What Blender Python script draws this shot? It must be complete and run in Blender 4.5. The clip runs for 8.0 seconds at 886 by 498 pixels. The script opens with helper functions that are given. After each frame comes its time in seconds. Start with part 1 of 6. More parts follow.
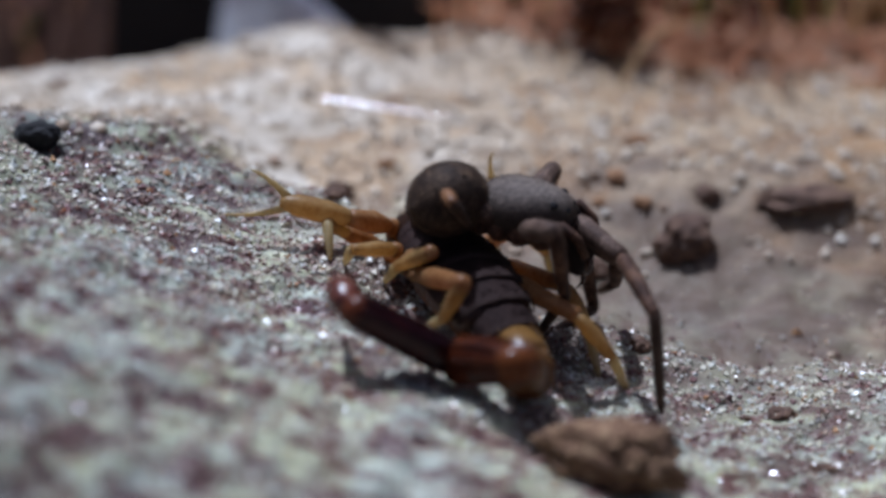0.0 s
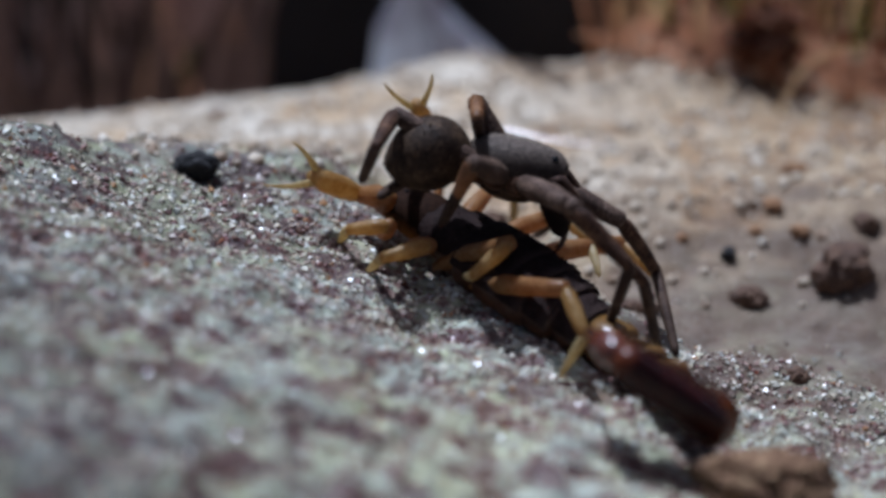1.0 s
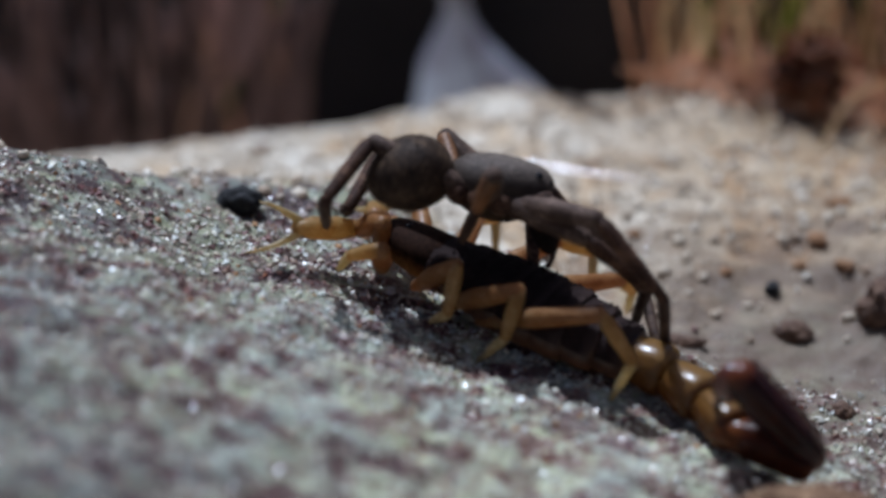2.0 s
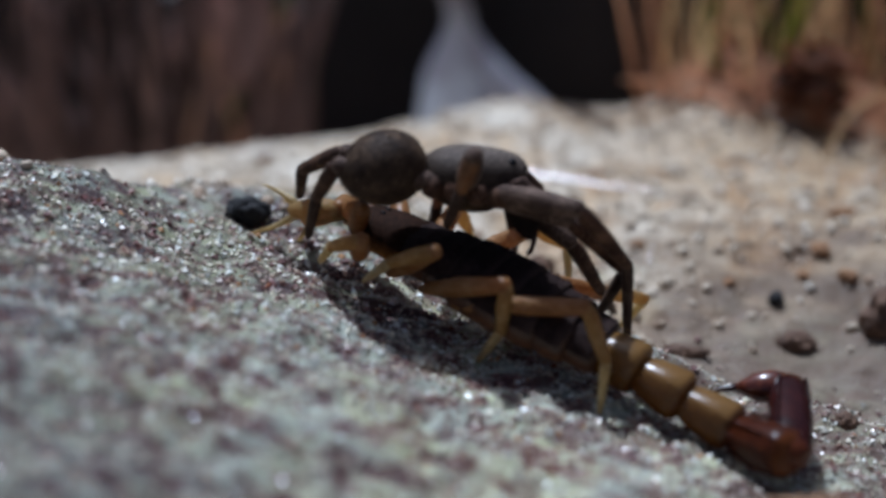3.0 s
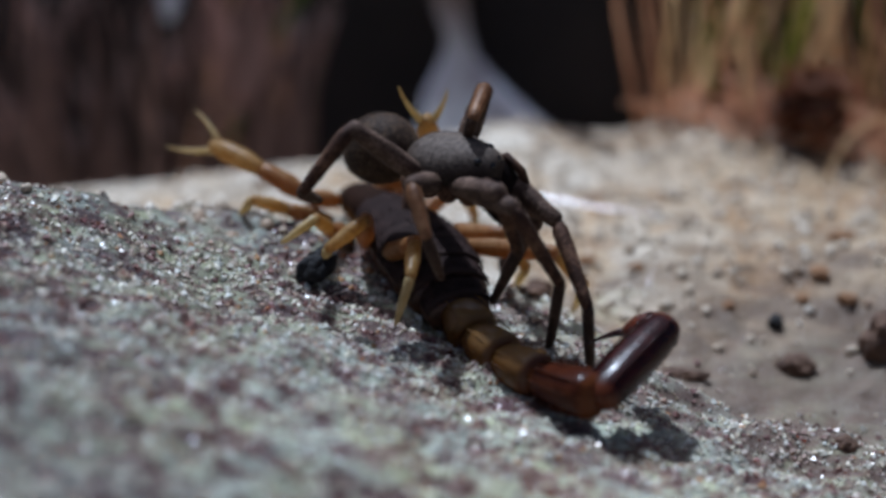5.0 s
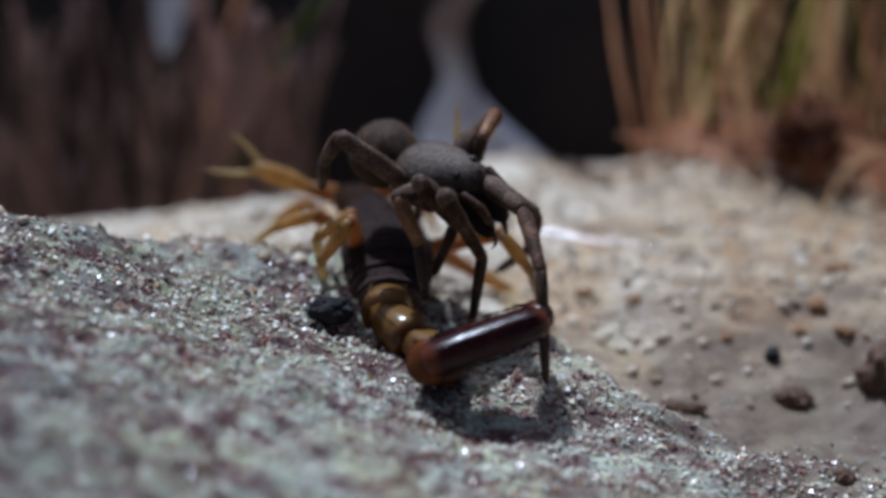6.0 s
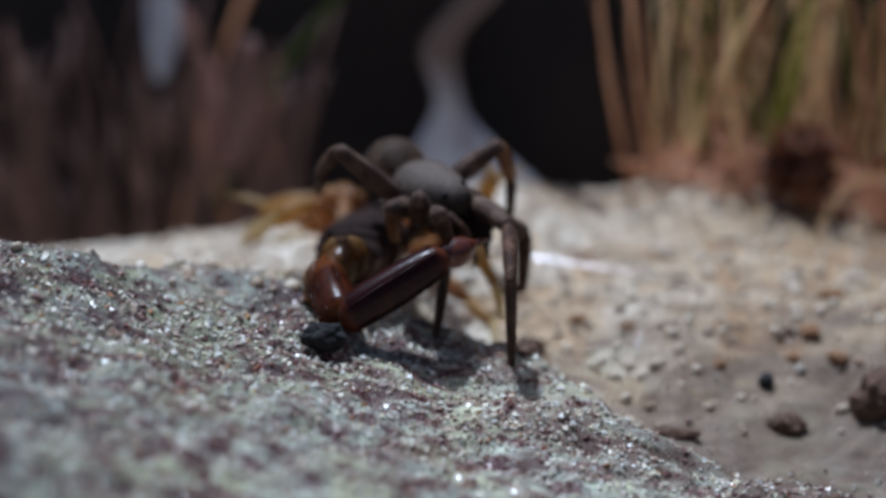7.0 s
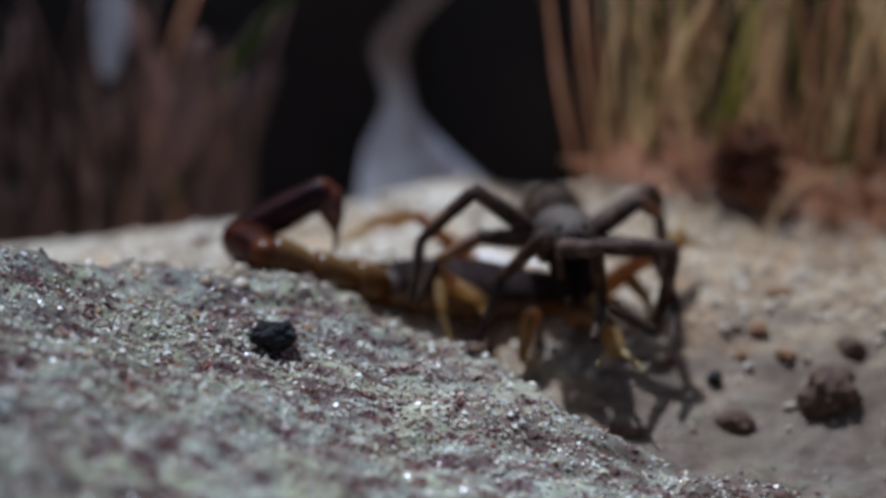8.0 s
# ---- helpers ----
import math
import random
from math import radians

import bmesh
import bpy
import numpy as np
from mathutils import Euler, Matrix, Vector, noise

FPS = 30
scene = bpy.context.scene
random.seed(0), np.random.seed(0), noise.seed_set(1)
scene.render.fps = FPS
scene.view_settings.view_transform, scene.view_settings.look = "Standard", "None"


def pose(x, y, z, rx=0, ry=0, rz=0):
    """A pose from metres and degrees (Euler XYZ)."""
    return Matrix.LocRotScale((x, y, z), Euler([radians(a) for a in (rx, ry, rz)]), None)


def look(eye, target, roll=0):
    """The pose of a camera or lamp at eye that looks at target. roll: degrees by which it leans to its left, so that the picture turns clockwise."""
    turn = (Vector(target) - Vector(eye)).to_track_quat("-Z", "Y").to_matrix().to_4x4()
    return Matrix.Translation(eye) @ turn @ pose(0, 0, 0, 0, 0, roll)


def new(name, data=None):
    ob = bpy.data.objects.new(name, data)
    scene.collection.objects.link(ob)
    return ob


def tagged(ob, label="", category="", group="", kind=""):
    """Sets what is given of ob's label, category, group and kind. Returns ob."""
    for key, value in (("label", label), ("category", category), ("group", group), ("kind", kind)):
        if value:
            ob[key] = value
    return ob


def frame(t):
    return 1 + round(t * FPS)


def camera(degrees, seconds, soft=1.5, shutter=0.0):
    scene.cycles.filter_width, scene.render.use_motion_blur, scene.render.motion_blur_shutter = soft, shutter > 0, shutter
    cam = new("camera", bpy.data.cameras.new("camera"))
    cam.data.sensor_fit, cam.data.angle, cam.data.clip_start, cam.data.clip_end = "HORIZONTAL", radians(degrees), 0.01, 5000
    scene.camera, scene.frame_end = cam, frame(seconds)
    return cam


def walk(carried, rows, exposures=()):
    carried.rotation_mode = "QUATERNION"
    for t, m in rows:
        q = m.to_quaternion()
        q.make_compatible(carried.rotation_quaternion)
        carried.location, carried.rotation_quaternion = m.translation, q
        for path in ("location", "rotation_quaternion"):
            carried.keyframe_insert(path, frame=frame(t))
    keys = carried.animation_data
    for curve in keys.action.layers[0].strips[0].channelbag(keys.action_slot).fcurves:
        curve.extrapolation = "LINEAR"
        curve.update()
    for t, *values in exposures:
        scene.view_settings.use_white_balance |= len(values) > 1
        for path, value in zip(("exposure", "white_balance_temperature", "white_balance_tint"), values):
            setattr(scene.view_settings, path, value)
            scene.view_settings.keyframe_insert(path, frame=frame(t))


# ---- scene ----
MM = 0.001
cam = camera(24.0, 8.0, soft=3.2)
cam.data.dof.use_dof = True
cam.data.dof.focus_distance = 0.207
cam.data.dof.aperture_fstop = 11.0
EYE = (0.0, 0.0, 0.071)
# seconds, turn to the left and tilt up in degrees from the aim at 3.5 s: the camera stands and only pans
AIM = pose(*EYE, 90 - 18, 0, 0)
PAN = ((0.0, -5.528, -2.274), (0.5, -2.777, -1.591), (1.0, -1.276, -1.467), (1.5, -0.287, -0.907),
       (3.0, -0.004, -0.238), (3.5, 0.0, 0.0), (4.0, -0.001, 0.134), (5.5, -0.05, 0.744),
       (6.0, -0.1, 1.285), (6.5, -0.172, 1.742), (7.0, -0.283, 2.009), (7.5, -0.332, 2.077),
       (7.7, -0.42, 2.06), (8.0, -1.671, 1.963))
walk(cam, [(t, AIM @ pose(0, 0, 0, tilt, 0, 0) @ pose(0, 0, 0, 0, turn, 0)) for t, turn, tilt in PAN], ((0.0, 0.0, 5100, 13), (0.7, -0.02, 5110, 12), (1.5, -0.01, 5110, 9), (5.3, -0.03, 5080, 8), (7.4, -0.08, 5080, 8), (8.0, -0.22, 5100, 8)))

# ---------------------------------------------------------------- light
SUN_FROM = Vector((-0.18, 0.34, 1.0)).normalized()
world = bpy.data.worlds.new("sky")
scene.world = world
world.use_nodes = True
sky = world.node_tree.nodes.new("ShaderNodeTexSky")
sky.sky_type = "NISHITA"
sky.sun_disc = False
sky.sun_elevation = math.asin(SUN_FROM.z)
sky.sun_rotation = math.atan2(SUN_FROM.x, SUN_FROM.y)
world.node_tree.links.new(sky.outputs[0], world.node_tree.nodes["Background"].inputs[0])
world.node_tree.nodes["Background"].inputs[1].default_value = 0.060
sky.air_density = 0.5
sky.dust_density = 5.0
sky.ozone_density = 0.3
sun_data = bpy.data.lights.new("sun", "SUN")
sun_data.energy, sun_data.angle, sun_data.color = 4.0, radians(1.8), (1.0, 0.97, 0.94)
sun = new("sun", sun_data)
sun.matrix_world = look(SUN_FROM * 3, (0, 0, 0))


# ---------------------------------------------------------------- materials
def material(name, rough=0.6, metal=0.0):
    m = bpy.data.materials.new(name)
    m.use_nodes = True
    b = m.node_tree.nodes["Principled BSDF"]
    b.inputs["Roughness"].default_value = rough
    b.inputs["Metallic"].default_value = metal
    return m, m.node_tree.nodes, m.node_tree.links, b


def ramp(nodes, stops, interpolation="LINEAR"):
    r = nodes.new("ShaderNodeValToRGB")
    r.color_ramp.interpolation = interpolation
    while len(r.color_ramp.elements) < len(stops):
        r.color_ramp.elements.new(0.5)
    for e, (p, c) in zip(r.color_ramp.elements, stops):
        e.position, e.color = p, (*c, 1)
    return r


def noise_node(nodes, links, scale, detail=4.0, rough=0.6, space="Object"):
    co = nodes.new("ShaderNodeTexCoord")
    n = nodes.new("ShaderNodeTexNoise")
    n.inputs["Scale"].default_value = scale
    n.inputs["Detail"].default_value = detail
    n.inputs["Roughness"].default_value = rough
    links.new(co.outputs[space], n.inputs["Vector"])
    return n


def blend(nodes, links, fac, a, b, mode="MIX"):
    m = nodes.new("ShaderNodeMix")
    m.data_type, m.blend_type = "RGBA", mode
    for sock, v in ((m.inputs[0], fac), (m.inputs[6], a), (m.inputs[7], b)):
        if isinstance(v, (int, float)):
            sock.default_value = v
        elif isinstance(v, tuple):
            sock.default_value = (*v, 1)
        else:
            links.new(v, sock)
    return m.outputs[2]


def bump(nodes, links, b, height, strength, distance):
    n = nodes.new("ShaderNodeBump")
    n.inputs["Strength"].default_value = strength
    n.inputs["Distance"].default_value = distance
    links.new(height, n.inputs["Height"])
    links.new(n.outputs[0], b.inputs["Normal"])


def mottled(name, stops, scale, rough=0.6, fine=6.0, bump_mm=0.05, bump_strength=0.5, through_light=0.0, coat=0.0):
    """A surface of a few colours at two scales of mottling, with fine relief; through_light: how much of it lets light pass."""
    m, n, l, b = material(name, rough)
    big = noise_node(n, l, scale, 5)
    small = noise_node(n, l, scale * fine, 4)
    mix = n.new("ShaderNodeMath")
    mix.operation = "MULTIPLY_ADD"
    mix.inputs[1].default_value = 0.45
    l.new(small.outputs[0], mix.inputs[0])
    half = n.new("ShaderNodeMath")
    half.operation = "MULTIPLY"
    half.inputs[1].default_value = 0.55
    l.new(big.outputs[0], half.inputs[0])
    l.new(half.outputs[0], mix.inputs[2])
    r = ramp(n, stops)
    l.new(mix.outputs[0], r.inputs[0])
    l.new(r.outputs[0], b.inputs["Base Color"])
    bump(n, l, b, small.outputs[0], bump_strength, bump_mm * MM)
    if coat:
        b.inputs["Coat Weight"].default_value = coat
        b.inputs["Coat Roughness"].default_value = 0.12
    if through_light:
        t = n.new("ShaderNodeBsdfTranslucent")
        l.new(r.outputs[0], t.inputs[0])
        s = n.new("ShaderNodeMixShader")
        s.inputs[0].default_value = through_light
        l.new(b.outputs[0], s.inputs[1])
        l.new(t.outputs[0], s.inputs[2])
        l.new(s.outputs[0], n["Material Output"].inputs[0])
    return m


def ground_material():
    """Grey sandstone with purple-brown flecks on the hump, tan sand on the level behind it."""
    m, n, l, b = material("sandstone", 0.75)
    # the beds run down the slab, so flecks and patches are drawn out along it
    lie = n.new("ShaderNodeTexCoord")
    drawn = n.new("ShaderNodeMapping")
    drawn.inputs["Rotation"].default_value = (0.0, radians(-12), radians(9))
    drawn.inputs["Scale"].default_value = (0.5, 1.0, 1.25)
    l.new(lie.outputs["Object"], drawn.inputs["Vector"])
    fleck = noise_node(n, l, 480, 6, 0.58)
    patch = noise_node(n, l, 230, 5)
    for q in (fleck, patch):
        l.new(drawn.outputs[0], q.inputs["Vector"])
    grain = noise_node(n, l, 3200, 3)
    broad = noise_node(n, l, 40, 3)
    rf = ramp(n, [(0.35, (0.085, 0.032, 0.032)), (0.43, (0.20, 0.125, 0.11)), (0.50, (0.33, 0.325, 0.255)), (0.65, (0.57, 0.58, 0.44))])
    l.new(fleck.outputs[0], rf.inputs[0])
    rp = ramp(n, [(0.40, (0.42, 0.27, 0.27)), (0.50, (1.0, 1.0, 0.95))])
    l.new(patch.outputs[0], rp.inputs[0])
    rock = blend(n, l, 1.0, rf.outputs[0], rp.outputs[0], "MULTIPLY")
    tint = ramp(n, [(0.40, (0.90, 0.94, 1.04)), (0.60, (1.06, 1.06, 0.86))])
    wash = noise_node(n, l, 95, 3)
    l.new(wash.outputs[0], tint.inputs[0])
    rock = blend(n, l, 1.0, rock, tint.outputs[0], "MULTIPLY")
    beds = n.new("ShaderNodeTexCoord")
    bed = n.new("ShaderNodeSeparateXYZ")
    l.new(beds.outputs["Object"], bed.inputs[0])
    wander = n.new("ShaderNodeMath")
    wander.operation = "MULTIPLY_ADD"
    wander.inputs[1].default_value = 0.056
    l.new(broad.outputs[0], wander.inputs[0])
    l.new(bed.outputs[0], wander.inputs[2])
    # the rock colour gets darker towards the left, with a wandering edge
    dark_left = n.new("ShaderNodeMapRange")
    dark_left.inputs[1].default_value, dark_left.inputs[2].default_value = -0.002, 0.040
    dark_left.inputs[3].default_value, dark_left.inputs[4].default_value = 1.0, 0.0
    l.new(wander.outputs[0], dark_left.inputs[0])
    rock = blend(n, l, dark_left.outputs[0], rock, blend(n, l, 1.0, rock, (0.43, 0.43, 0.44), "MULTIPLY"))
    rs = ramp(n, [(0.32, (0.18, 0.105, 0.06)), (0.41, (0.37, 0.295, 0.20)), (0.49, (0.53, 0.46, 0.36)), (0.64, (0.75, 0.70, 0.60))])
    sand_mix = n.new("ShaderNodeMath")
    sand_mix.operation = "MULTIPLY_ADD"
    sand_mix.inputs[1].default_value = 0.5
    l.new(fleck.outputs[0], sand_mix.inputs[0])
    sand_half = n.new("ShaderNodeMath")
    sand_half.operation = "MULTIPLY"
    sand_half.inputs[1].default_value = 0.5
    l.new(patch.outputs[0], sand_half.inputs[0])
    l.new(sand_half.outputs[0], sand_mix.inputs[2])
    l.new(sand_mix.outputs[0], rs.inputs[0])
    rusty = noise_node(n, l, 75, 4)
    rr2 = ramp(n, [(0.42, (0.78, 0.64, 0.48)), (0.51, (1.0, 1.0, 1.0))])
    l.new(rusty.outputs[0], rr2.inputs[0])
    sand = blend(n, l, 1.0, rs.outputs[0], rr2.outputs[0], "MULTIPLY")
    iron = n.new("ShaderNodeMapRange")
    iron.inputs[1].default_value, iron.inputs[2].default_value = 0.036, 0.066
    l.new(wander.outputs[0], iron.inputs[0])
    sand = blend(n, l, iron.outputs[0], sand, blend(n, l, 1.0, sand, (0.62, 0.50, 0.36), "MULTIPLY"))
    # sand lies where the hump ends, with a ragged edge
    co = n.new("ShaderNodeTexCoord")
    sep = n.new("ShaderNodeSeparateXYZ")
    l.new(co.outputs["Object"], sep.inputs[0])
    a = n.new("ShaderNodeMath")
    a.operation = "MULTIPLY_ADD"
    a.inputs[1].default_value = 0.10
    l.new(broad.outputs[0], a.inputs[0])
    l.new(sep.outputs[1], a.inputs[2])
    a2 = n.new("ShaderNodeMath")
    a2.operation = "MULTIPLY_ADD"
    a2.inputs[1].default_value = 0.35
    l.new(sep.outputs[0], a2.inputs[0])
    l.new(a.outputs[0], a2.inputs[2])
    mr = n.new("ShaderNodeMapRange")
    mr.inputs[1].default_value, mr.inputs[2].default_value = 0.254, 0.286
    l.new(a2.outputs[0], mr.inputs[0])
    colour = blend(n, l, mr.outputs[0], rock, sand)
    # shade in the hollow behind the crest, painted as a ragged dark patch
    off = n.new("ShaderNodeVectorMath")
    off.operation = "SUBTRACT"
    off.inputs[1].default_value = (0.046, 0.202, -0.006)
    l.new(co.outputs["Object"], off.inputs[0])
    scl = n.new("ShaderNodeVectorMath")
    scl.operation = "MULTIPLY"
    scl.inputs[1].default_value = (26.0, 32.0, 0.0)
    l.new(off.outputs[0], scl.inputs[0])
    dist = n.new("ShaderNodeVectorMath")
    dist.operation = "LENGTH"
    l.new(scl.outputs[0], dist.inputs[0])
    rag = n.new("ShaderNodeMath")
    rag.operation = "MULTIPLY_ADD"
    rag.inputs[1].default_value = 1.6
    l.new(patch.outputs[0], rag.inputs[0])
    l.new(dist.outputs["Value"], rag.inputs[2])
    hollow_shade = n.new("ShaderNodeMapRange")
    hollow_shade.inputs[1].default_value, hollow_shade.inputs[2].default_value = 1.25, 2.0
    hollow_shade.inputs[3].default_value, hollow_shade.inputs[4].default_value = 0.8, 0.0
    l.new(rag.outputs[0], hollow_shade.inputs[0])
    colour = blend(n, l, hollow_shade.outputs[0], colour, (0.125, 0.088, 0.062))
    # farther out, broad patches of sand and bare stone
    home = n.new("ShaderNodeVectorMath")
    home.operation = "SUBTRACT"
    home.inputs[1].default_value = (0.01, 0.20, 0.0)
    l.new(co.outputs["Object"], home.inputs[0])
    away = n.new("ShaderNodeVectorMath")
    away.operation = "LENGTH"
    l.new(home.outputs[0], away.inputs[0])
    outer = n.new("ShaderNodeMapRange")
    outer.inputs[1].default_value, outer.inputs[2].default_value = 0.16, 0.5
    l.new(away.outputs["Value"], outer.inputs[0])
    wide = noise_node(n, l, 3.0, 8)
    plain = ramp(n, [(0.40, (0.25, 0.22, 0.20)), (0.48, (0.36, 0.30, 0.24)), (0.56, (0.48, 0.38, 0.28)), (0.66, (0.56, 0.47, 0.36))])
    l.new(wide.outputs[0], plain.inputs[0])
    pebbly = noise_node(n, l, 120, 6)
    speck = ramp(n, [(0.40, (0.55, 0.5, 0.48)), (0.56, (1.0, 1.0, 1.0))])
    l.new(pebbly.outputs[0], speck.inputs[0])
    colour = blend(n, l, outer.outputs[0], colour, blend(n, l, 1.0, plain.outputs[0], speck.outputs[0], "MULTIPLY"))
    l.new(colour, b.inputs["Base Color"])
    rr = n.new("ShaderNodeMapRange")
    rr.inputs[1].default_value, rr.inputs[2].default_value = 0.45, 0.62
    rr.inputs[3].default_value, rr.inputs[4].default_value = 0.9, 0.38
    l.new(grain.outputs[0], rr.inputs[0])
    l.new(rr.outputs[0], b.inputs["Roughness"])
    add = n.new("ShaderNodeMath")
    add.operation = "ADD"
    l.new(fleck.outputs[0], add.inputs[0])
    l.new(grain.outputs[0], add.inputs[1])
    bump(n, l, b, add.outputs[0], 0.7, 0.3 * MM)
    return m


def grain_material():
    """Quartz grains: pale and beige by chance, stained maroon where the beds are."""
    m, n, l, b = material("quartz_grain", 0.2)
    g = n.new("ShaderNodeNewGeometry")
    r = ramp(n, [(0.0, (0.17, 0.085, 0.075)), (0.07, (0.37, 0.29, 0.23)), (0.22, (0.44, 0.415, 0.34)), (0.52, (0.60, 0.565, 0.42)), (0.82, (0.68, 0.69, 0.62)), (0.965, (0.46, 0.27, 0.13))], "CONSTANT")
    l.new(g.outputs["Random Per Island"], r.inputs[0])
    lie = n.new("ShaderNodeTexCoord")
    drawn = n.new("ShaderNodeMapping")
    drawn.inputs["Rotation"].default_value = (0.0, radians(-12), radians(9))
    drawn.inputs["Scale"].default_value = (0.5, 1.0, 1.25)
    l.new(lie.outputs["Object"], drawn.inputs["Vector"])
    bed = noise_node(n, l, 480, 6, 0.58)
    l.new(drawn.outputs[0], bed.inputs["Vector"])
    rb = ramp(n, [(0.38, (0.36, 0.17, 0.17)), (0.46, (0.80, 0.70, 0.68)), (0.52, (1.0, 1.0, 1.0))])
    l.new(bed.outputs[0], rb.inputs[0])
    l.new(blend(n, l, 1.0, r.outputs[0], rb.outputs[0], "MULTIPLY"), b.inputs["Base Color"])
    rr = n.new("ShaderNodeMapRange")
    rr.inputs[3].default_value, rr.inputs[4].default_value = 0.8, 0.2
    b.inputs["Specular IOR Level"].default_value = 0.7
    l.new(g.outputs["Random Per Island"], rr.inputs[0])
    l.new(rr.outputs[0], b.inputs["Roughness"])
    return m


def banded(name, top, side, low, high, rough, coat=0.0, through_light=0.0, scale=900):
    """Horn that is dark along the back and amber low on the sides, or hide with a painted lit top; the heights are in
    the piece's own space.
    """
    m, n, l, b = material(name, rough)
    co = n.new("ShaderNodeTexCoord")
    sep = n.new("ShaderNodeSeparateXYZ")
    l.new(co.outputs["Object"], sep.inputs[0])
    wob = noise_node(n, l, scale, 4)
    a = n.new("ShaderNodeMath")
    a.operation = "MULTIPLY_ADD"
    a.inputs[1].default_value = 0.0012
    l.new(wob.outputs[0], a.inputs[0])
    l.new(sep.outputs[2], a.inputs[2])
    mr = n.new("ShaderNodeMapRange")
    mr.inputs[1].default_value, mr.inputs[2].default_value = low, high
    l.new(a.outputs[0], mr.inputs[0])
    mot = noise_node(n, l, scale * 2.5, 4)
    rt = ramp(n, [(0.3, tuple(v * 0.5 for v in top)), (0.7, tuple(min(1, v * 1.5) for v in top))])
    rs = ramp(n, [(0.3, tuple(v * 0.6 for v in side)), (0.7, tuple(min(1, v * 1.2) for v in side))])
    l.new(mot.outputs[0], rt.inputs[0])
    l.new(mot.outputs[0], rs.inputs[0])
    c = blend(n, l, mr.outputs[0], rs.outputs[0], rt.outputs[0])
    l.new(c, b.inputs["Base Color"])
    bump(n, l, b, mot.outputs[0], 0.5, 0.08 * MM)
    b.inputs["Coat Weight"].default_value = coat
    b.inputs["Coat Roughness"].default_value = 0.15
    if through_light:
        t = n.new("ShaderNodeBsdfTranslucent")
        l.new(c, t.inputs[0])
        s = n.new("ShaderNodeMixShader")
        s.inputs[0].default_value = through_light
        l.new(b.outputs[0], s.inputs[1])
        l.new(t.outputs[0], s.inputs[2])
        l.new(s.outputs[0], n["Material Output"].inputs[0])
    return m


def tipped(name, stops, tip, length, rough, clear=0.0):
    """Glossy dark horn whose two ends are a clearer red-brown."""
    m = mottled(name, stops, 420, rough, 5, 0.08, 0.6, clear, 0.15)
    n, l = m.node_tree.nodes, m.node_tree.links
    b = n["Principled BSDF"]
    co = n.new("ShaderNodeTexCoord")
    sep = n.new("ShaderNodeSeparateXYZ")
    l.new(co.outputs["Object"], sep.inputs[0])
    mid = n.new("ShaderNodeMath")
    mid.operation = "SUBTRACT"
    mid.inputs[1].default_value = length / 2
    l.new(sep.outputs[0], mid.inputs[0])
    far = n.new("ShaderNodeMath")
    far.operation = "ABSOLUTE"
    l.new(mid.outputs[0], far.inputs[0])
    mr = n.new("ShaderNodeMapRange")
    mr.inputs[1].default_value, mr.inputs[2].default_value = length * 0.40, length * 0.49
    l.new(far.outputs[0], mr.inputs[0])
    was = b.inputs["Base Color"].links[0].from_socket
    l.new(blend(n, l, mr.outputs[0], was, tip), b.inputs["Base Color"])
    return m


def ringed(name, colour, top, ring, start, end):
    """Glossy amber horn, light painted cream along its top, that turns red-brown at the hind end of the piece."""
    m, n, l, b = material(name, 0.26)
    co = n.new("ShaderNodeTexCoord")
    sep = n.new("ShaderNodeSeparateXYZ")
    l.new(co.outputs["Object"], sep.inputs[0])
    mr = n.new("ShaderNodeMapRange")
    mr.inputs[1].default_value, mr.inputs[2].default_value = start, end
    l.new(sep.outputs[0], mr.inputs[0])
    mot = noise_node(n, l, 1500, 4)
    r = ramp(n, [(0.3, tuple(v * 0.8 for v in colour)), (0.7, tuple(v * 1.15 for v in colour))])
    l.new(mot.outputs[0], r.inputs[0])
    # the paler upper side is sunlight put into the horn's colour
    high = n.new("ShaderNodeMapRange")
    high.inputs[1].default_value, high.inputs[2].default_value = 0.0007, 0.0021
    l.new(sep.outputs[2], high.inputs[0])
    horn = blend(n, l, high.outputs[0], r.outputs[0], top)
    c = blend(n, l, mr.outputs[0], horn, ring)
    l.new(c, b.inputs["Base Color"])
    bump(n, l, b, mot.outputs[0], 0.6, 0.08 * MM)
    b.inputs["Coat Weight"].default_value = 0.22
    b.inputs["Coat Roughness"].default_value = 0.2
    t = n.new("ShaderNodeBsdfTranslucent")
    l.new(c, t.inputs[0])
    s = n.new("ShaderNodeMixShader")
    s.inputs[0].default_value = 0.5
    l.new(b.outputs[0], s.inputs[1])
    l.new(t.outputs[0], s.inputs[2])
    l.new(s.outputs[0], n["Material Output"].inputs[0])
    return m


M_GROUND = ground_material()
M_GRAIN = grain_material()


def crumb_material():
    m, n, l, b = material("sand_crumb", 0.6)
    g = n.new("ShaderNodeNewGeometry")
    r = ramp(n, [(0.0, (0.24, 0.15, 0.09)), (0.08, (0.36, 0.26, 0.17)), (0.3, (0.48, 0.39, 0.28)), (0.8, (0.58, 0.49, 0.37)), (1.0, (0.64, 0.58, 0.48))])
    l.new(g.outputs["Random Per Island"], r.inputs[0])
    sm = noise_node(n, l, 2500, 4)
    c = blend(n, l, 0.35, r.outputs[0], sm.outputs[0], "OVERLAY")
    l.new(c, b.inputs["Base Color"])
    bump(n, l, b, sm.outputs[0], 0.8, 0.15 * MM)
    return m


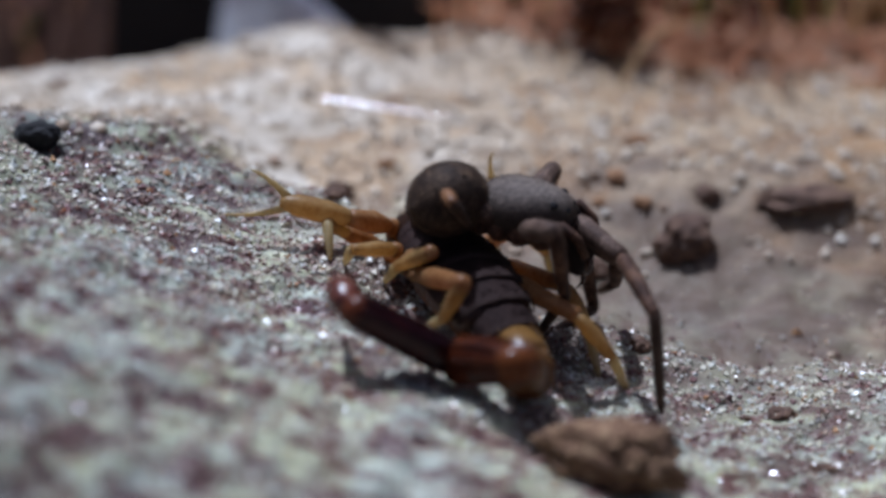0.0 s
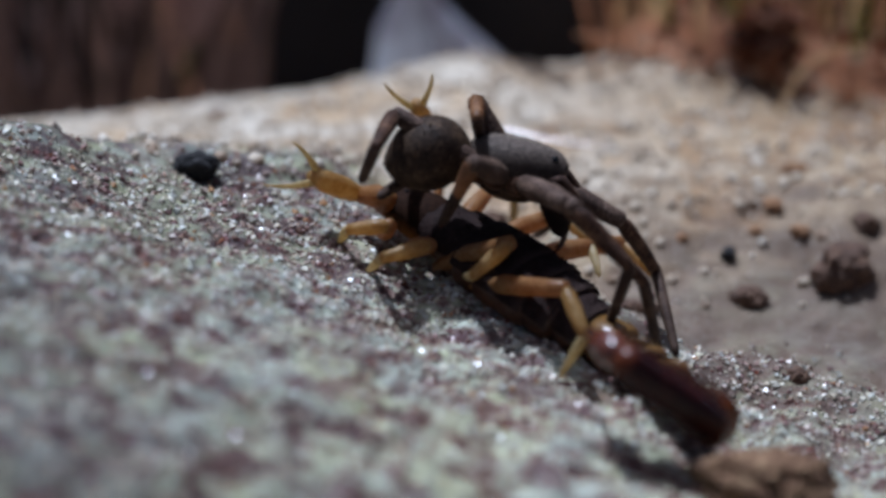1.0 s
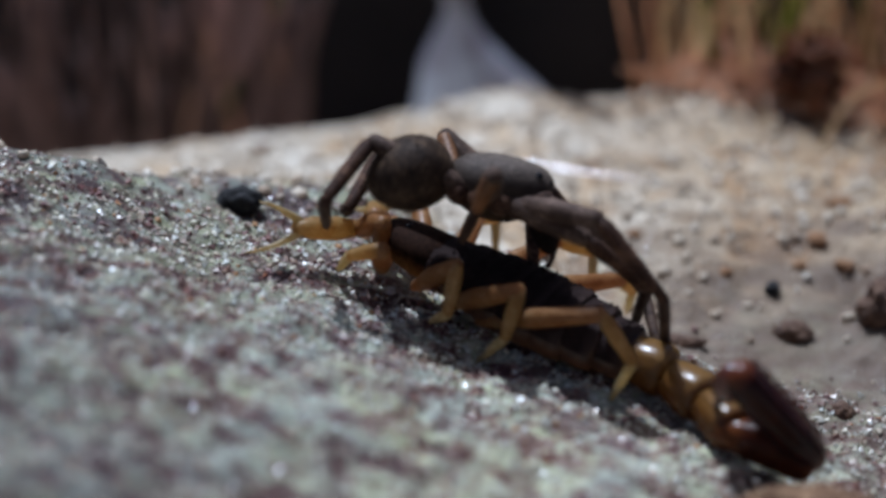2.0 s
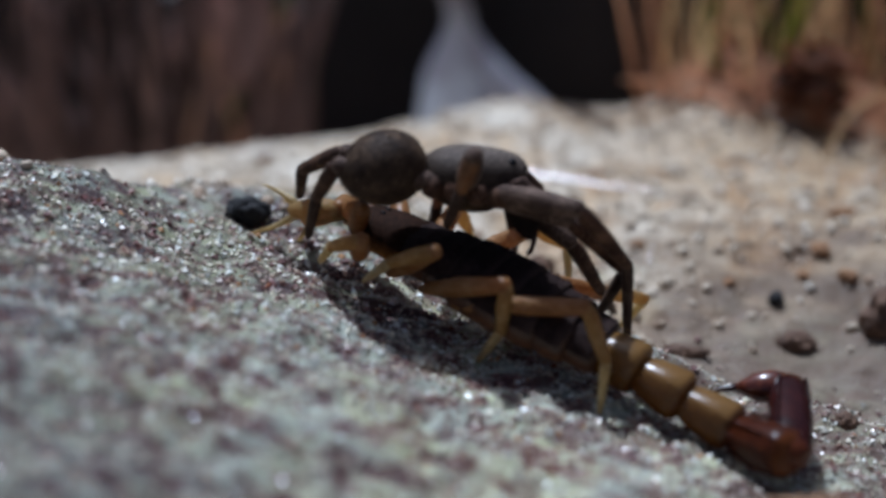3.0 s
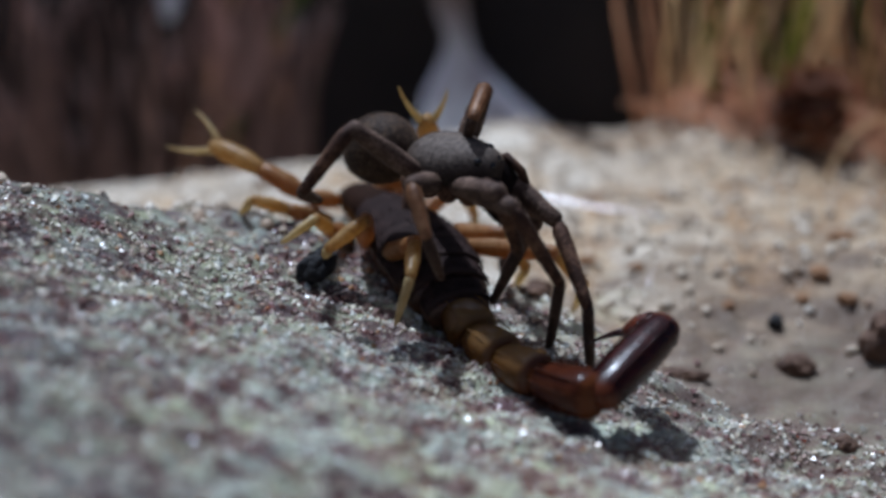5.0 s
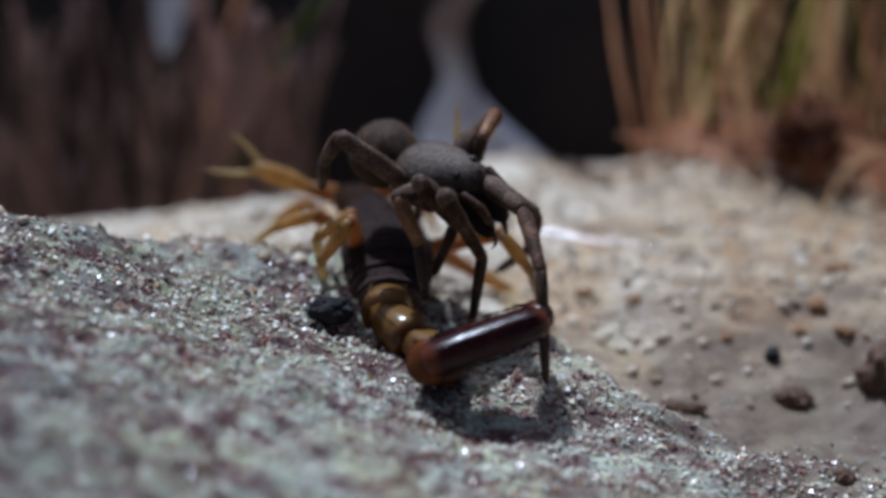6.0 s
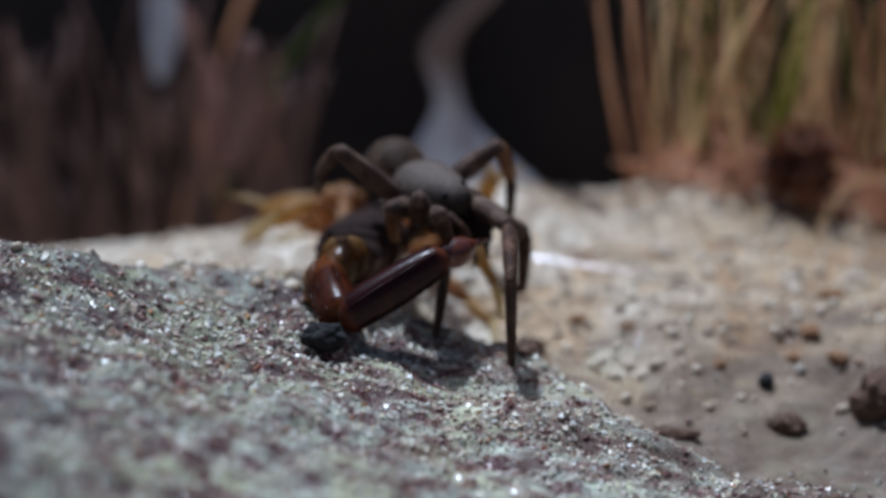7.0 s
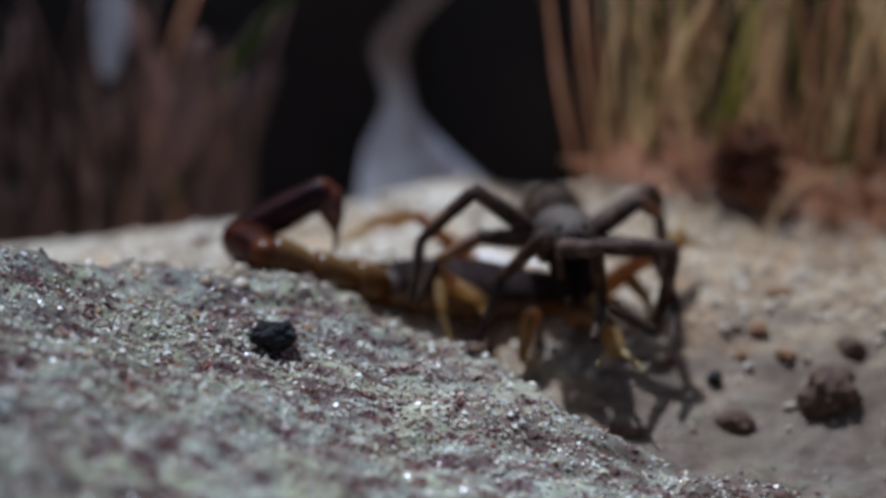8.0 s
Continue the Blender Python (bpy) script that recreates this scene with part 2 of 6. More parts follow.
M_CRUMB = crumb_material()
M_BACK = mottled("dark_horn", [(0.3, (0.009, 0.005, 0.0042)), (0.5, (0.020, 0.0115, 0.010)), (0.7, (0.045, 0.027, 0.023))], 420, 0.75, 6, 0.15, 1.0)
M_BACK.node_tree.nodes["Principled BSDF"].inputs["Specular IOR Level"].default_value = 0.08
M_FLANK = banded("flank_skin", (0.06, 0.024, 0.010), (0.24, 0.10, 0.03), -0.0026, 0.0006, 0.5, 0.1)
M_CARAPACE = banded("carapace_horn", (0.020, 0.009, 0.005), (0.36, 0.155, 0.04), -0.0008, 0.0013, 0.8, 0.0)
M_CARAPACE.node_tree.nodes["Principled BSDF"].inputs["Specular IOR Level"].default_value = 0.06
M_AMBER = mottled("amber_horn", [(0.3, (0.24, 0.098, 0.030)), (0.5, (0.43, 0.215, 0.075)), (0.7, (0.56, 0.35, 0.16))], 500, 0.42, 5, 0.05, 0.5, 0.6, 0.06)
M_PALE = mottled("pale_amber_horn", [(0.3, (0.42, 0.28, 0.11)), (0.5, (0.62, 0.49, 0.24)), (0.7, (0.74, 0.63, 0.40))], 500, 0.42, 5, 0.04, 0.4, 0.6, 0.1)
M_TAIL = ringed("amber_tail_horn", (0.18, 0.075, 0.014), (0.30, 0.16, 0.045), (0.13, 0.045, 0.015), 0.0044, 0.0052)
M_REDTAIL = tipped("red_brown_horn", [(0.3, (0.022, 0.0045, 0.003)), (0.5, (0.062, 0.015, 0.006)), (0.7, (0.11, 0.029, 0.009))], (0.16, 0.05, 0.014), 0.0075, 0.30, 0.35)
M_DARKTAIL = tipped("dark_tail_horn", [(0.3, (0.008, 0.0016, 0.0018)), (0.5, (0.019, 0.0036, 0.0036)), (0.7, (0.044, 0.008, 0.0052))], (0.09, 0.024, 0.009), 0.0123, 0.30)
M_STING = mottled("black_sting_horn", [(0.3, (0.012, 0.004, 0.004)), (0.7, (0.05, 0.014, 0.010))], 600, 0.25, 5, 0.03, 0.4)
M_BULB = mottled("venom_bulb_horn", [(0.3, (0.03, 0.007, 0.005)), (0.5, (0.085, 0.02, 0.010)), (0.7, (0.19, 0.05, 0.016))], 420, 0.24, 5, 0.06, 0.5, 0.06, 0.35)
# sunlight on the chest is painted in: paler grey top over brown hide
M_CHEST = banded("chest_hide_lit_top", (0.12, 0.094, 0.076), (0.040, 0.027, 0.019), 0.0016, 0.0036, 0.72, 0.0)
M_ABDOMEN = mottled("brown_spider_hide", [(0.38, (0.015, 0.008, 0.0045)), (0.5, (0.038, 0.021, 0.011)), (0.62, (0.095, 0.058, 0.031))], 560, 0.5, 5, 0.05, 0.5)
M_LEG = mottled("spider_leg_hide", [(0.36, (0.0125, 0.005, 0.003)), (0.5, (0.045, 0.0195, 0.0105)), (0.64, (0.145, 0.075, 0.042))], 380, 0.48, 7, 0.08, 0.7, 0.05)
M_FEMUR = mottled("grey_femur_hide", [(0.36, (0.023, 0.012, 0.0085)), (0.5, (0.060, 0.035, 0.024)), (0.64, (0.165, 0.108, 0.078))], 380, 0.48, 7, 0.08, 0.7)
M_DARKLEG = mottled("dark_spider_leg_hide", [(0.3, (0.016, 0.00828, 0.00546)), (0.5, (0.042, 0.023, 0.0148)), (0.7, (0.11, 0.069, 0.0468))], 380, 0.6, 7, 0.08, 0.7)
for _m in (M_DARKTAIL, M_REDTAIL):
    _m.node_tree.nodes["Principled BSDF"].inputs["Specular IOR Level"].default_value = 0.16
    _m.node_tree.nodes["Principled BSDF"].inputs["Roughness"].default_value = 0.22
    _m.node_tree.nodes["Principled BSDF"].inputs["Coat Weight"].default_value = 0.06
for _m in (M_CHEST, M_ABDOMEN, M_LEG, M_FEMUR, M_DARKLEG):
    _s = _m.node_tree.nodes["Principled BSDF"]
    _s.inputs["Sheen Weight"].default_value = 0.13
    _s.inputs["Roughness"].default_value = 0.72
    _s.inputs["Specular IOR Level"].default_value = 0.22
    _s.inputs["Sheen Roughness"].default_value = 0.4
    _s.inputs["Sheen Tint"].default_value = (0.60, 0.40, 0.25, 1)
M_EYE, _, _, _b = material("black_eye", 0.06)
_b.inputs["Base Color"].default_value = (0.005, 0.004, 0.004, 1)
M_FANG = mottled("dark_fang", [(0.3, (0.005, 0.003, 0.003)), (0.7, (0.018, 0.010, 0.008))], 800, 0.8, 6, 0.15, 1.0)
M_FANG.node_tree.nodes["Principled BSDF"].inputs["Specular IOR Level"].default_value = 0.12
M_HINDLEG = mottled("amber_brown_leg_hide", [(0.34, (0.10, 0.04, 0.016)), (0.5, (0.25, 0.115, 0.045)), (0.66, (0.42, 0.22, 0.10))], 380, 0.5, 7, 0.08, 0.7, 0.4)
M_YELLOW = mottled("yellow_horn", [(0.3, (0.34, 0.18, 0.055)), (0.5, (0.53, 0.34, 0.12)), (0.7, (0.66, 0.48, 0.23))], 500, 0.42, 5, 0.05, 0.5, 0.7, 0.06)
M_BLACKSTONE = mottled("black_pebble", [(0.3, (0.004, 0.004, 0.004)), (0.7, (0.014, 0.012, 0.013))], 500, 0.85, 4, 0.3, 1.0)
M_BROWNSTONE = mottled("brown_pebble", [(0.3, (0.04, 0.019, 0.011)), (0.5, (0.10, 0.052, 0.029)), (0.7, (0.24, 0.14, 0.08))], 500, 0.8, 4, 0.3, 1.0)
M_OCHRE = mottled("ochre_pebble", [(0.3, (0.10, 0.045, 0.018)), (0.5, (0.27, 0.135, 0.055)), (0.7, (0.42, 0.25, 0.12))], 500, 0.8, 4, 0.3, 1.0)
M_DEADLEAF = mottled("dead_leaf_brown", [(0.3, (0.16, 0.06, 0.032)), (0.5, (0.37, 0.165, 0.085)), (0.7, (0.55, 0.33, 0.20))], 120, 0.7, 6, 0.3, 0.6, 0.6)
M_DARKLEAF = mottled("dark_leaf_brown", [(0.3, (0.05, 0.02, 0.012)), (0.7, (0.19, 0.08, 0.045))], 120, 0.75, 6, 0.3, 0.6, 0.4)
M_CLOD = mottled("sand_clod", [(0.32, (0.05, 0.022, 0.010)), (0.5, (0.16, 0.080, 0.036)), (0.66, (0.45, 0.30, 0.16))], 600, 0.85, 4, 0.4, 1.0)
M_FIBRE, _, _, _b = material("glassy_fibre", 0.28)
_b.inputs["Base Color"].default_value = (0.95, 0.96, 0.95, 1)
_b.inputs["Metallic"].default_value = 1.0
M_STRAW = mottled("dry_grass", [(0.3, (0.64, 0.48, 0.28)), (0.5, (0.88, 0.73, 0.50)), (0.7, (0.92, 0.84, 0.68))], 60, 0.5, 5, 0.2, 0.5, 0.85)
M_RUST = mottled("rust_brown_grass", [(0.3, (0.50, 0.30, 0.20)), (0.5, (0.76, 0.53, 0.37)), (0.7, (0.86, 0.70, 0.55))], 60, 0.6, 5, 0.2, 0.5, 0.8)
M_GREEN = mottled("green_grass", [(0.3, (0.22, 0.26, 0.05)), (0.6, (0.50, 0.50, 0.15))], 60, 0.5, 5, 0.2, 0.4, 0.8)
M_DARKGREEN = mottled("dark_green_grass", [(0.3, (0.06, 0.085, 0.02)), (0.6, (0.16, 0.19, 0.06))], 60, 0.5, 5, 0.2, 0.4, 0.8)
M_DARKSTEM = mottled("dark_brown_stem", [(0.3, (0.085, 0.052, 0.046)), (0.6, (0.36, 0.235, 0.20))], 70, 0.6, 5, 0.3, 0.6, 0.6)
# the deep shade behind the sand is put into this rock's colour
M_SHADEDROCK = mottled("shade_painted_rock", [(0.3, (0.004, 0.003, 0.004)), (0.6, (0.016, 0.012, 0.012))], 30, 0.9, 6, 1.0, 0.8)
M_PINKLEAF = mottled("pinkish_dead_leaf", [(0.3, (0.24, 0.15, 0.13)), (0.6, (0.46, 0.33, 0.30))], 60, 0.6, 6, 0.2, 0.4, 0.8)
M_LEAF = mottled("pale_dry_leaf", [(0.36, (0.34, 0.31, 0.38)), (0.6, (0.68, 0.72, 0.80))], 50, 0.6, 6, 0.3, 0.4, 0.36)


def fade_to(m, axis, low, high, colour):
    """The base colour changes to another between two places along an axis of the piece."""
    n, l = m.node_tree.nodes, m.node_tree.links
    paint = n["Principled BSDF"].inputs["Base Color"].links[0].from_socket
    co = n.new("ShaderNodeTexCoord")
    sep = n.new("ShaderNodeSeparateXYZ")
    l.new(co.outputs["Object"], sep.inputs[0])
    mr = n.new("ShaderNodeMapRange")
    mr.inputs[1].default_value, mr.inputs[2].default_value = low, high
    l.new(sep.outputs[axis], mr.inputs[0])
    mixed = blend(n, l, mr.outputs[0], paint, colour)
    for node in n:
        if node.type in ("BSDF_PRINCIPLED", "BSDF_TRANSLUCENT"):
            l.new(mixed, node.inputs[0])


# the leaf gets darker and browner towards its upper part
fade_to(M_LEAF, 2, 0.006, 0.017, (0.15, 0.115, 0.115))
fade_to(M_BACK, 0, 0.0022, 0.0031, (0.042, 0.027, 0.023))


# ---------------------------------------------------------------- mesh helpers
def part(name, bm, mat, parent=None, label=""):
    me = bpy.data.meshes.new(name)
    bmesh.ops.recalc_face_normals(bm, faces=bm.faces)
    for f in bm.faces:
        f.smooth = True
    bm.to_mesh(me)
    bm.free()
    me.materials.append(mat)
    ob = new(name, me)
    ob.parent = parent
    return tagged(ob, label)


def loft(sections, n=14, bm=None, square=0.0):
    """A closed skin over rings across x; each section is (x, half width, half height, centre height), optionally with a sideways shift."""
    bm = bm or bmesh.new()
    rings = []
    for sec in sections:
        x, w, h, z = sec[:4]
        y0 = sec[4] if len(sec) > 4 else 0.0
        ring = []
        for k in range(n):
            a = 2 * math.pi * k / n
            c, s = math.cos(a), math.sin(a)
            p = 1.0 - 0.5 * square
            c = math.copysign(abs(c) ** p, c)
            s = math.copysign(abs(s) ** p, s)
            ring.append(bm.verts.new((x, y0 + w * c, z + h * s)))
        rings.append(ring)
    for a, b in zip(rings, rings[1:]):
        for k in range(n):
            bm.faces.new((a[k], a[(k + 1) % n], b[(k + 1) % n], b[k]))
    bm.faces.new(rings[0][::-1])
    bm.faces.new(rings[-1])
    return bm


def mm_loft(rows, n=14, bm=None, square=0.0):
    return loft([tuple(v * MM for v in r) for r in rows], n, bm, square)


def rounder(rows, parts=4):
    """The rows of a loft with smooth rows set between them."""
    r = np.array(rows, float)
    r = np.vstack((2 * r[0] - r[1], r, 2 * r[-1] - r[-2]))
    out = []
    for a, b, c, d in zip(r, r[1:], r[2:], r[3:]):
        for k in range(parts):
            u = k / parts
            q = 0.5 * (2 * b + (c - a) * u + (2 * a - 5 * b + 4 * c - d) * u * u + (3 * b - a - 3 * c + d) * u ** 3)
            out.append((q[0], max(q[1], 0.05), max(q[2], 0.05), q[3]))
    return out + [tuple(rows[-1])]


def tube(bm, points, radii, n=8):
    """A closed tapering tube through the points."""
    pts = [Vector(p) for p in points]
    rings = []
    for i, p in enumerate(pts):
        d = (pts[min(i + 1, len(pts) - 1)] - pts[max(i - 1, 0)]).normalized()
        side = d.cross(Vector((0.31, 0.17, 0.93))).normalized()
        up = side.cross(d)
        rings.append([bm.verts.new(p + radii[i] * (math.cos(2 * math.pi * k / n) * side + math.sin(2 * math.pi * k / n) * up)) for k in range(n)])
    for a, b in zip(rings, rings[1:]):
        for k in range(n):
            bm.faces.new((a[k], a[(k + 1) % n], b[(k + 1) % n], b[k]))
    bm.faces.new(rings[0][::-1])
    bm.faces.new(rings[-1])
    return bm


def ball(bm, centre, radii, sub=2):
    m = Matrix.Translation(centre) @ Matrix.Diagonal((*radii, 1))
    bmesh.ops.create_icosphere(bm, subdivisions=sub, radius=1.0, matrix=m)
    return bm


def bristles(bm, spots, length, thick, rng, lean=(0.5, 0.0, 0.0)):
    """Short hairs: three-sided spikes at (place, normal) spots."""
    for p, nrm in spots:
        d = (nrm + Vector(lean) + Vector((rng.uniform(-0.35, 0.35), rng.uniform(-0.35, 0.35), rng.uniform(-0.35, 0.35)))).normalized()
        s = d.orthogonal().normalized()
        u = d.cross(s)
        base = [bm.verts.new(p + thick * (math.cos(a) * s + math.sin(a) * u) - nrm * thick) for a in (0, 2.094, 4.189)]
        tip = bm.verts.new(p + d * length * rng.uniform(0.6, 1.2))
        for k in range(3):
            bm.faces.new((base[k], base[(k + 1) % 3], tip))


def surface_spots(bm, count, rng):
    """Random places and normals on the faces of a mesh."""
    bm.faces.ensure_lookup_table()
    bm.normal_update()
    areas = [f.calc_area() for f in bm.faces]
    faces = rng.choices(list(bm.faces), areas, k=count)
    out = []
    for f in faces:
        vs = f.verts
        w = [-math.log(1.0 - rng.random()) for _ in vs]
        t = sum(w)
        out.append((sum((v.co * (a / t) for v, a in zip(vs, w)), Vector()), f.normal.copy()))
    return out


def roughen(bm, amount, size, seed=0.0):
    for v in bm.verts:
        q = v.co / size + Vector((seed, seed * 1.7, -seed))
        v.co += v.co.normalized() * (noise.fractal(q, 1.0, 2.0, 4) * amount)
    return bm


# ---------------------------------------------------------------- the ground
def ease(a, b, v):
    u = np.clip((v - a) / (b - a), 0.0, 1.0)
    return u * u * (3.0 - 2.0 * u)


def crest_line(x):
    """Where the hump breaks off, by x."""
    return np.interp(x, (-0.056, -0.006, 0.0105, 0.0130, 0.0155, 0.0180, 0.0210, 0.0280, 0.0500), (0.1905, 0.2115, 0.2105, 0.2085, 0.2045, 0.1995, 0.1970, 0.1945, 0.1900))


def ground_height(x, y):
    """The lie of the land in metres: a sandstone hump that falls to the right and breaks off behind, and level sand beyond."""
    near = -0.27 * np.clip(x, -0.30, 0.042) * (1 - ease(0.3, 0.9, np.abs(x))) + 0.05 * (np.clip(y, -0.2, 0.25) - 0.187)
    near = near - 0.05 * np.clip(x - 0.042, 0.0, 0.2) + 0.06 * np.clip(-0.022 - x, 0.0, 0.2)
    # the hump curves down towards the eye
    fall = np.clip(0.176 - y, 0.0, 0.060)
    near = near - (6.0 * fall ** 2 + 0.6 * np.clip(0.116 - y, 0.0, 0.1)) * (1 - ease(0.006, 0.030, x))
    far = -0.0015 + 0.06 * np.clip(x + 0.004, -0.10, 0.0)
    far = far + 0.0022 * np.exp(-(((x - 0.042) / 0.022) ** 2 + ((y - 0.272) / 0.020) ** 2))
    far = far + 0.0036 * np.exp(-(((x - 0.0375) / 0.0075) ** 2 + (np.where(y < 0.275, y - 0.275, 2.5 * (y - 0.275)) / 0.020) ** 2))
    far = far + 0.0034 * np.exp(-(((x - 0.0085) / 0.010) ** 2 + (np.where(y < 0.272, y - 0.272, 2.5 * (y - 0.272)) / 0.026) ** 2))
    far = far - 0.45 * np.clip(y - 0.272 - 0.20 * np.clip(x, -0.05, 0.06), 0.0, 0.10) * (1 - ease(0.3, 0.9, np.abs(x))) * (1 - ease(0.6, 1.6, y))
    crest = crest_line(x)
    w = ease(0.0, 0.044, y - crest)
    drop = 0.0046 * ease(0.0, 0.008, y - crest) * (1 - ease(0.012, 0.044, y - crest)) * ease(-0.010, 0.010, x)
    return near * (1 - w) + far * w - drop


def value_noise(x, y, cell, seed):
    """Smooth noise on a square lattice, between -1 and 1."""
    u, v = x / cell, y / cell
    i, j = np.floor(u).astype(np.int64), np.floor(v).astype(np.int64)
    fu, fv = u - i, v - j
    fu, fv = fu * fu * (3 - 2 * fu), fv * fv * (3 - 2 * fv)

    def lattice(a, b):
        h = (a * 374761393 + b * 668265263 + seed * 974634777) & 0xFFFFFFFF
        h = ((h ^ (h >> 13)) * 1274126177) & 0xFFFFFFFF
        return ((h ^ (h >> 16)) & 0xFFFF) / 32767.5 - 1.0

    return (lattice(i, j) * (1 - fu) + lattice(i + 1, j) * fu) * (1 - fv) + (lattice(i, j + 1) * (1 - fu) + lattice(i + 1, j + 1) * fu) * fv


def ground_surface(x, y):
    """The land with its lumps, hollows and crumbs."""
    z = ground_height(x, y)
    rough = 1.0 - 0.35 * ease(0.004, 0.016, y - crest_line(x))
    rough = rough * (1 - 0.72 * ease(0.222, 0.255, y))
    far = np.hypot(x, y - 0.2)
    z = z + 0.02 * value_noise(x, y, 0.35, 7) * ease(0.5, 1.2, far) + 0.10 * value_noise(x, y, 1.9, 8) * ease(1.0, 4.0, far) + 0.5 * value_noise(x, y, 9.0, 9) * ease(5.0, 20.0, far)
    z = z + 0.0011 * value_noise(x, y, 0.013, 1) * rough
    z = z + 0.00085 * value_noise(x, y, 0.0045, 2) * rough
    z = z + 0.00050 * value_noise(x, y, 0.0019, 3) * rough
    z = z + 0.00013 * value_noise(x, y, 0.0008, 4)
    pits = value_noise(x + 3.1, y, 0.0075, 5)
    z = z - 0.0005 * ease(0.45, 0.8, pits) * ease(0.195, 0.23, y) * ease(0.0, 0.04, x)
    return z


def spread(fine_a, fine_b, step, lo, hi, growth=1.22):
    """Coordinates that lie close together from fine_a to fine_b and wider and wider outside."""
    mid = list(np.arange(fine_a, fine_b + step / 2, step))
    out, s, v = [], step, fine_b
    while v < hi:
        s *= growth
        v += s
        out.append(min(v, hi))
    head, s, v = [], step, fine_a
    while v > lo:
        s *= growth
        v -= s
        head.append(max(v, lo))
    return np.array(head[::-1] + mid + out)


def build_ground():
    xs = spread(-0.062, 0.085, 0.0005, -60.0, 60.0)
    ys = spread(0.125, 0.295, 0.0005, -60.0, 60.0)
    gx, gy = np.meshgrid(xs, ys)
    z = ground_surface(gx, gy)
    nx, ny = len(xs), len(ys)
    co = np.stack([gx, gy, z], -1).reshape(-1, 3)
    a = (np.arange(ny - 1)[:, None] * nx + np.arange(nx - 1)[None, :]).reshape(-1)
    quads = np.stack([a, a + 1, a + nx + 1, a + nx], -1)
    me = bpy.data.meshes.new("ground")
    me.from_pydata(co, [], quads)
    me.shade_smooth()
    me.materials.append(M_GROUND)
    return tagged(new("ground", me), "grey sandstone slab running into tan sand", "ground", kind="structure")


def build_grains(count):
    """Loose quartz grains that lie on the stone, all in one mesh."""
    rng = np.random.default_rng(4)
    y = 0.135 + 0.10 * rng.random(count)
    x = (rng.random(count) - 0.5) * 0.66 * y + 0.012
    keep = y < crest_line(x) + 0.002 + 0.006 * rng.normal(size=count)
    x, y = x[keep], y[keep]
    count = len(x)
    size = (0.13 + 0.32 * rng.random(count) ** 2.2) * MM * (0.9 + 0.5 * ease(0.14, 0.26, y))
    size = size * np.where(rng.random(count) < 0.006, 1.5, 1.0) * (0.75 + 0.25 * ease(0.15, 0.18, y))
    z = ground_surface(x, y) + size * 0.05
    base = np.array([(1, 0, 0), (0, 1, 0), (-1, 0, 0), (0, -1, 0), (0, 0, 1), (0, 0, -1)], float)
    tri = np.array([(0, 1, 4), (1, 2, 4), (2, 3, 4), (3, 0, 4), (1, 0, 5), (2, 1, 5), (3, 2, 5), (0, 3, 5)])
    turn = rng.normal(size=(count, 3, 3))
    q, _ = np.linalg.qr(turn)
    shape = base[None] * (0.65 + 0.7 * rng.random((count, 6, 1)))
    v = np.einsum("nij,nkj->nki", q, shape) * size[:, None, None]
    v += np.stack([x, y, z], -1)[:, None, :]
    f = tri[None] + (np.arange(count) * 6)[:, None, None]
    me = bpy.data.meshes.new("sand_grains")
    me.from_pydata(v.reshape(-1, 3), [], f.reshape(-1, 3))
    me.materials.append(M_GRAIN)
    return tagged(new("sand_grains", me), "loose glittering quartz grains strewn over the sandstone", "sand", kind="stuff")


def build_crumbs(count):
    """Lumps of sand and grit on the level ground, all in one mesh."""
    rng = np.random.default_rng(9)
    bm = ball(bmesh.new(), (0, 0, 0), (1, 1, 1), 1)
    base = np.array([v.co[:] for v in bm.verts])
    tri = np.array([[v.index for v in f.verts] for f in bm.faces])
    bm.free()
    x = -0.05 + 0.14 * rng.random(count)
    y = 0.17 + 0.115 * rng.random(count)
    keep = (y > crest_line(x) + 0.004) & (rng.random(count) < 0.2 + 0.8 * ease(0.205, 0.225, y))
    keep &= (np.hypot(x - 0.046, y - 0.204) > 0.022) | (rng.random(count) < 0.35)
    x, y = x[keep], y[keep]
    count = len(x)
    size = (0.20 + 0.75 * rng.random(count) ** 5) * MM
    z = ground_surface(x, y) + size * 0.1
    q, _ = np.linalg.qr(rng.normal(size=(count, 3, 3)))
    shape = base[None] * (0.8 + 0.4 * rng.random((count, len(base), 1))) * np.array([1.2, 1.0, 0.7])
    v = np.einsum("nij,nkj->nki", q, shape) * size[:, None, None] + np.stack([x, y, z], -1)[:, None, :]
    f = tri[None] + (np.arange(count) * len(base))[:, None, None]
    me = bpy.data.meshes.new("sand_crumbs")
    me.from_pydata(v.reshape(-1, 3), [], f.reshape(-1, 3))
    me.shade_smooth()
    me.materials.append(M_CRUMB)
    return tagged(new("sand_crumbs", me), "tan and brown crumbs of grit scattered on the sand", "grit", kind="stuff")


def on_ground(x, y):
    return float(ground_surface(np.array([x]), np.array([y]))[0])


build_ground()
build_grains(54000)
build_crumbs(11000)


def stone(name, x, y, radii, mat, label, seed, lump=0.25, sink=0.25, turn=0.0, group=""):
    bm = ball(bmesh.new(), (0, 0, 0), (1, 1, 1), 4)
    roughen(bm, lump, 0.7, seed)
    roughen(bm, lump * 0.3, 0.18, seed + 5)
    bmesh.ops.scale(bm, vec=Vector(radii) * MM, verts=bm.verts)
    ob = part(name, bm, mat)
    ob.matrix_world = pose(x, y, on_ground(x, y) + radii[2] * MM * (1 - 2 * sink), 0, 0, turn)
    return tagged(ob, label, "stone", group)


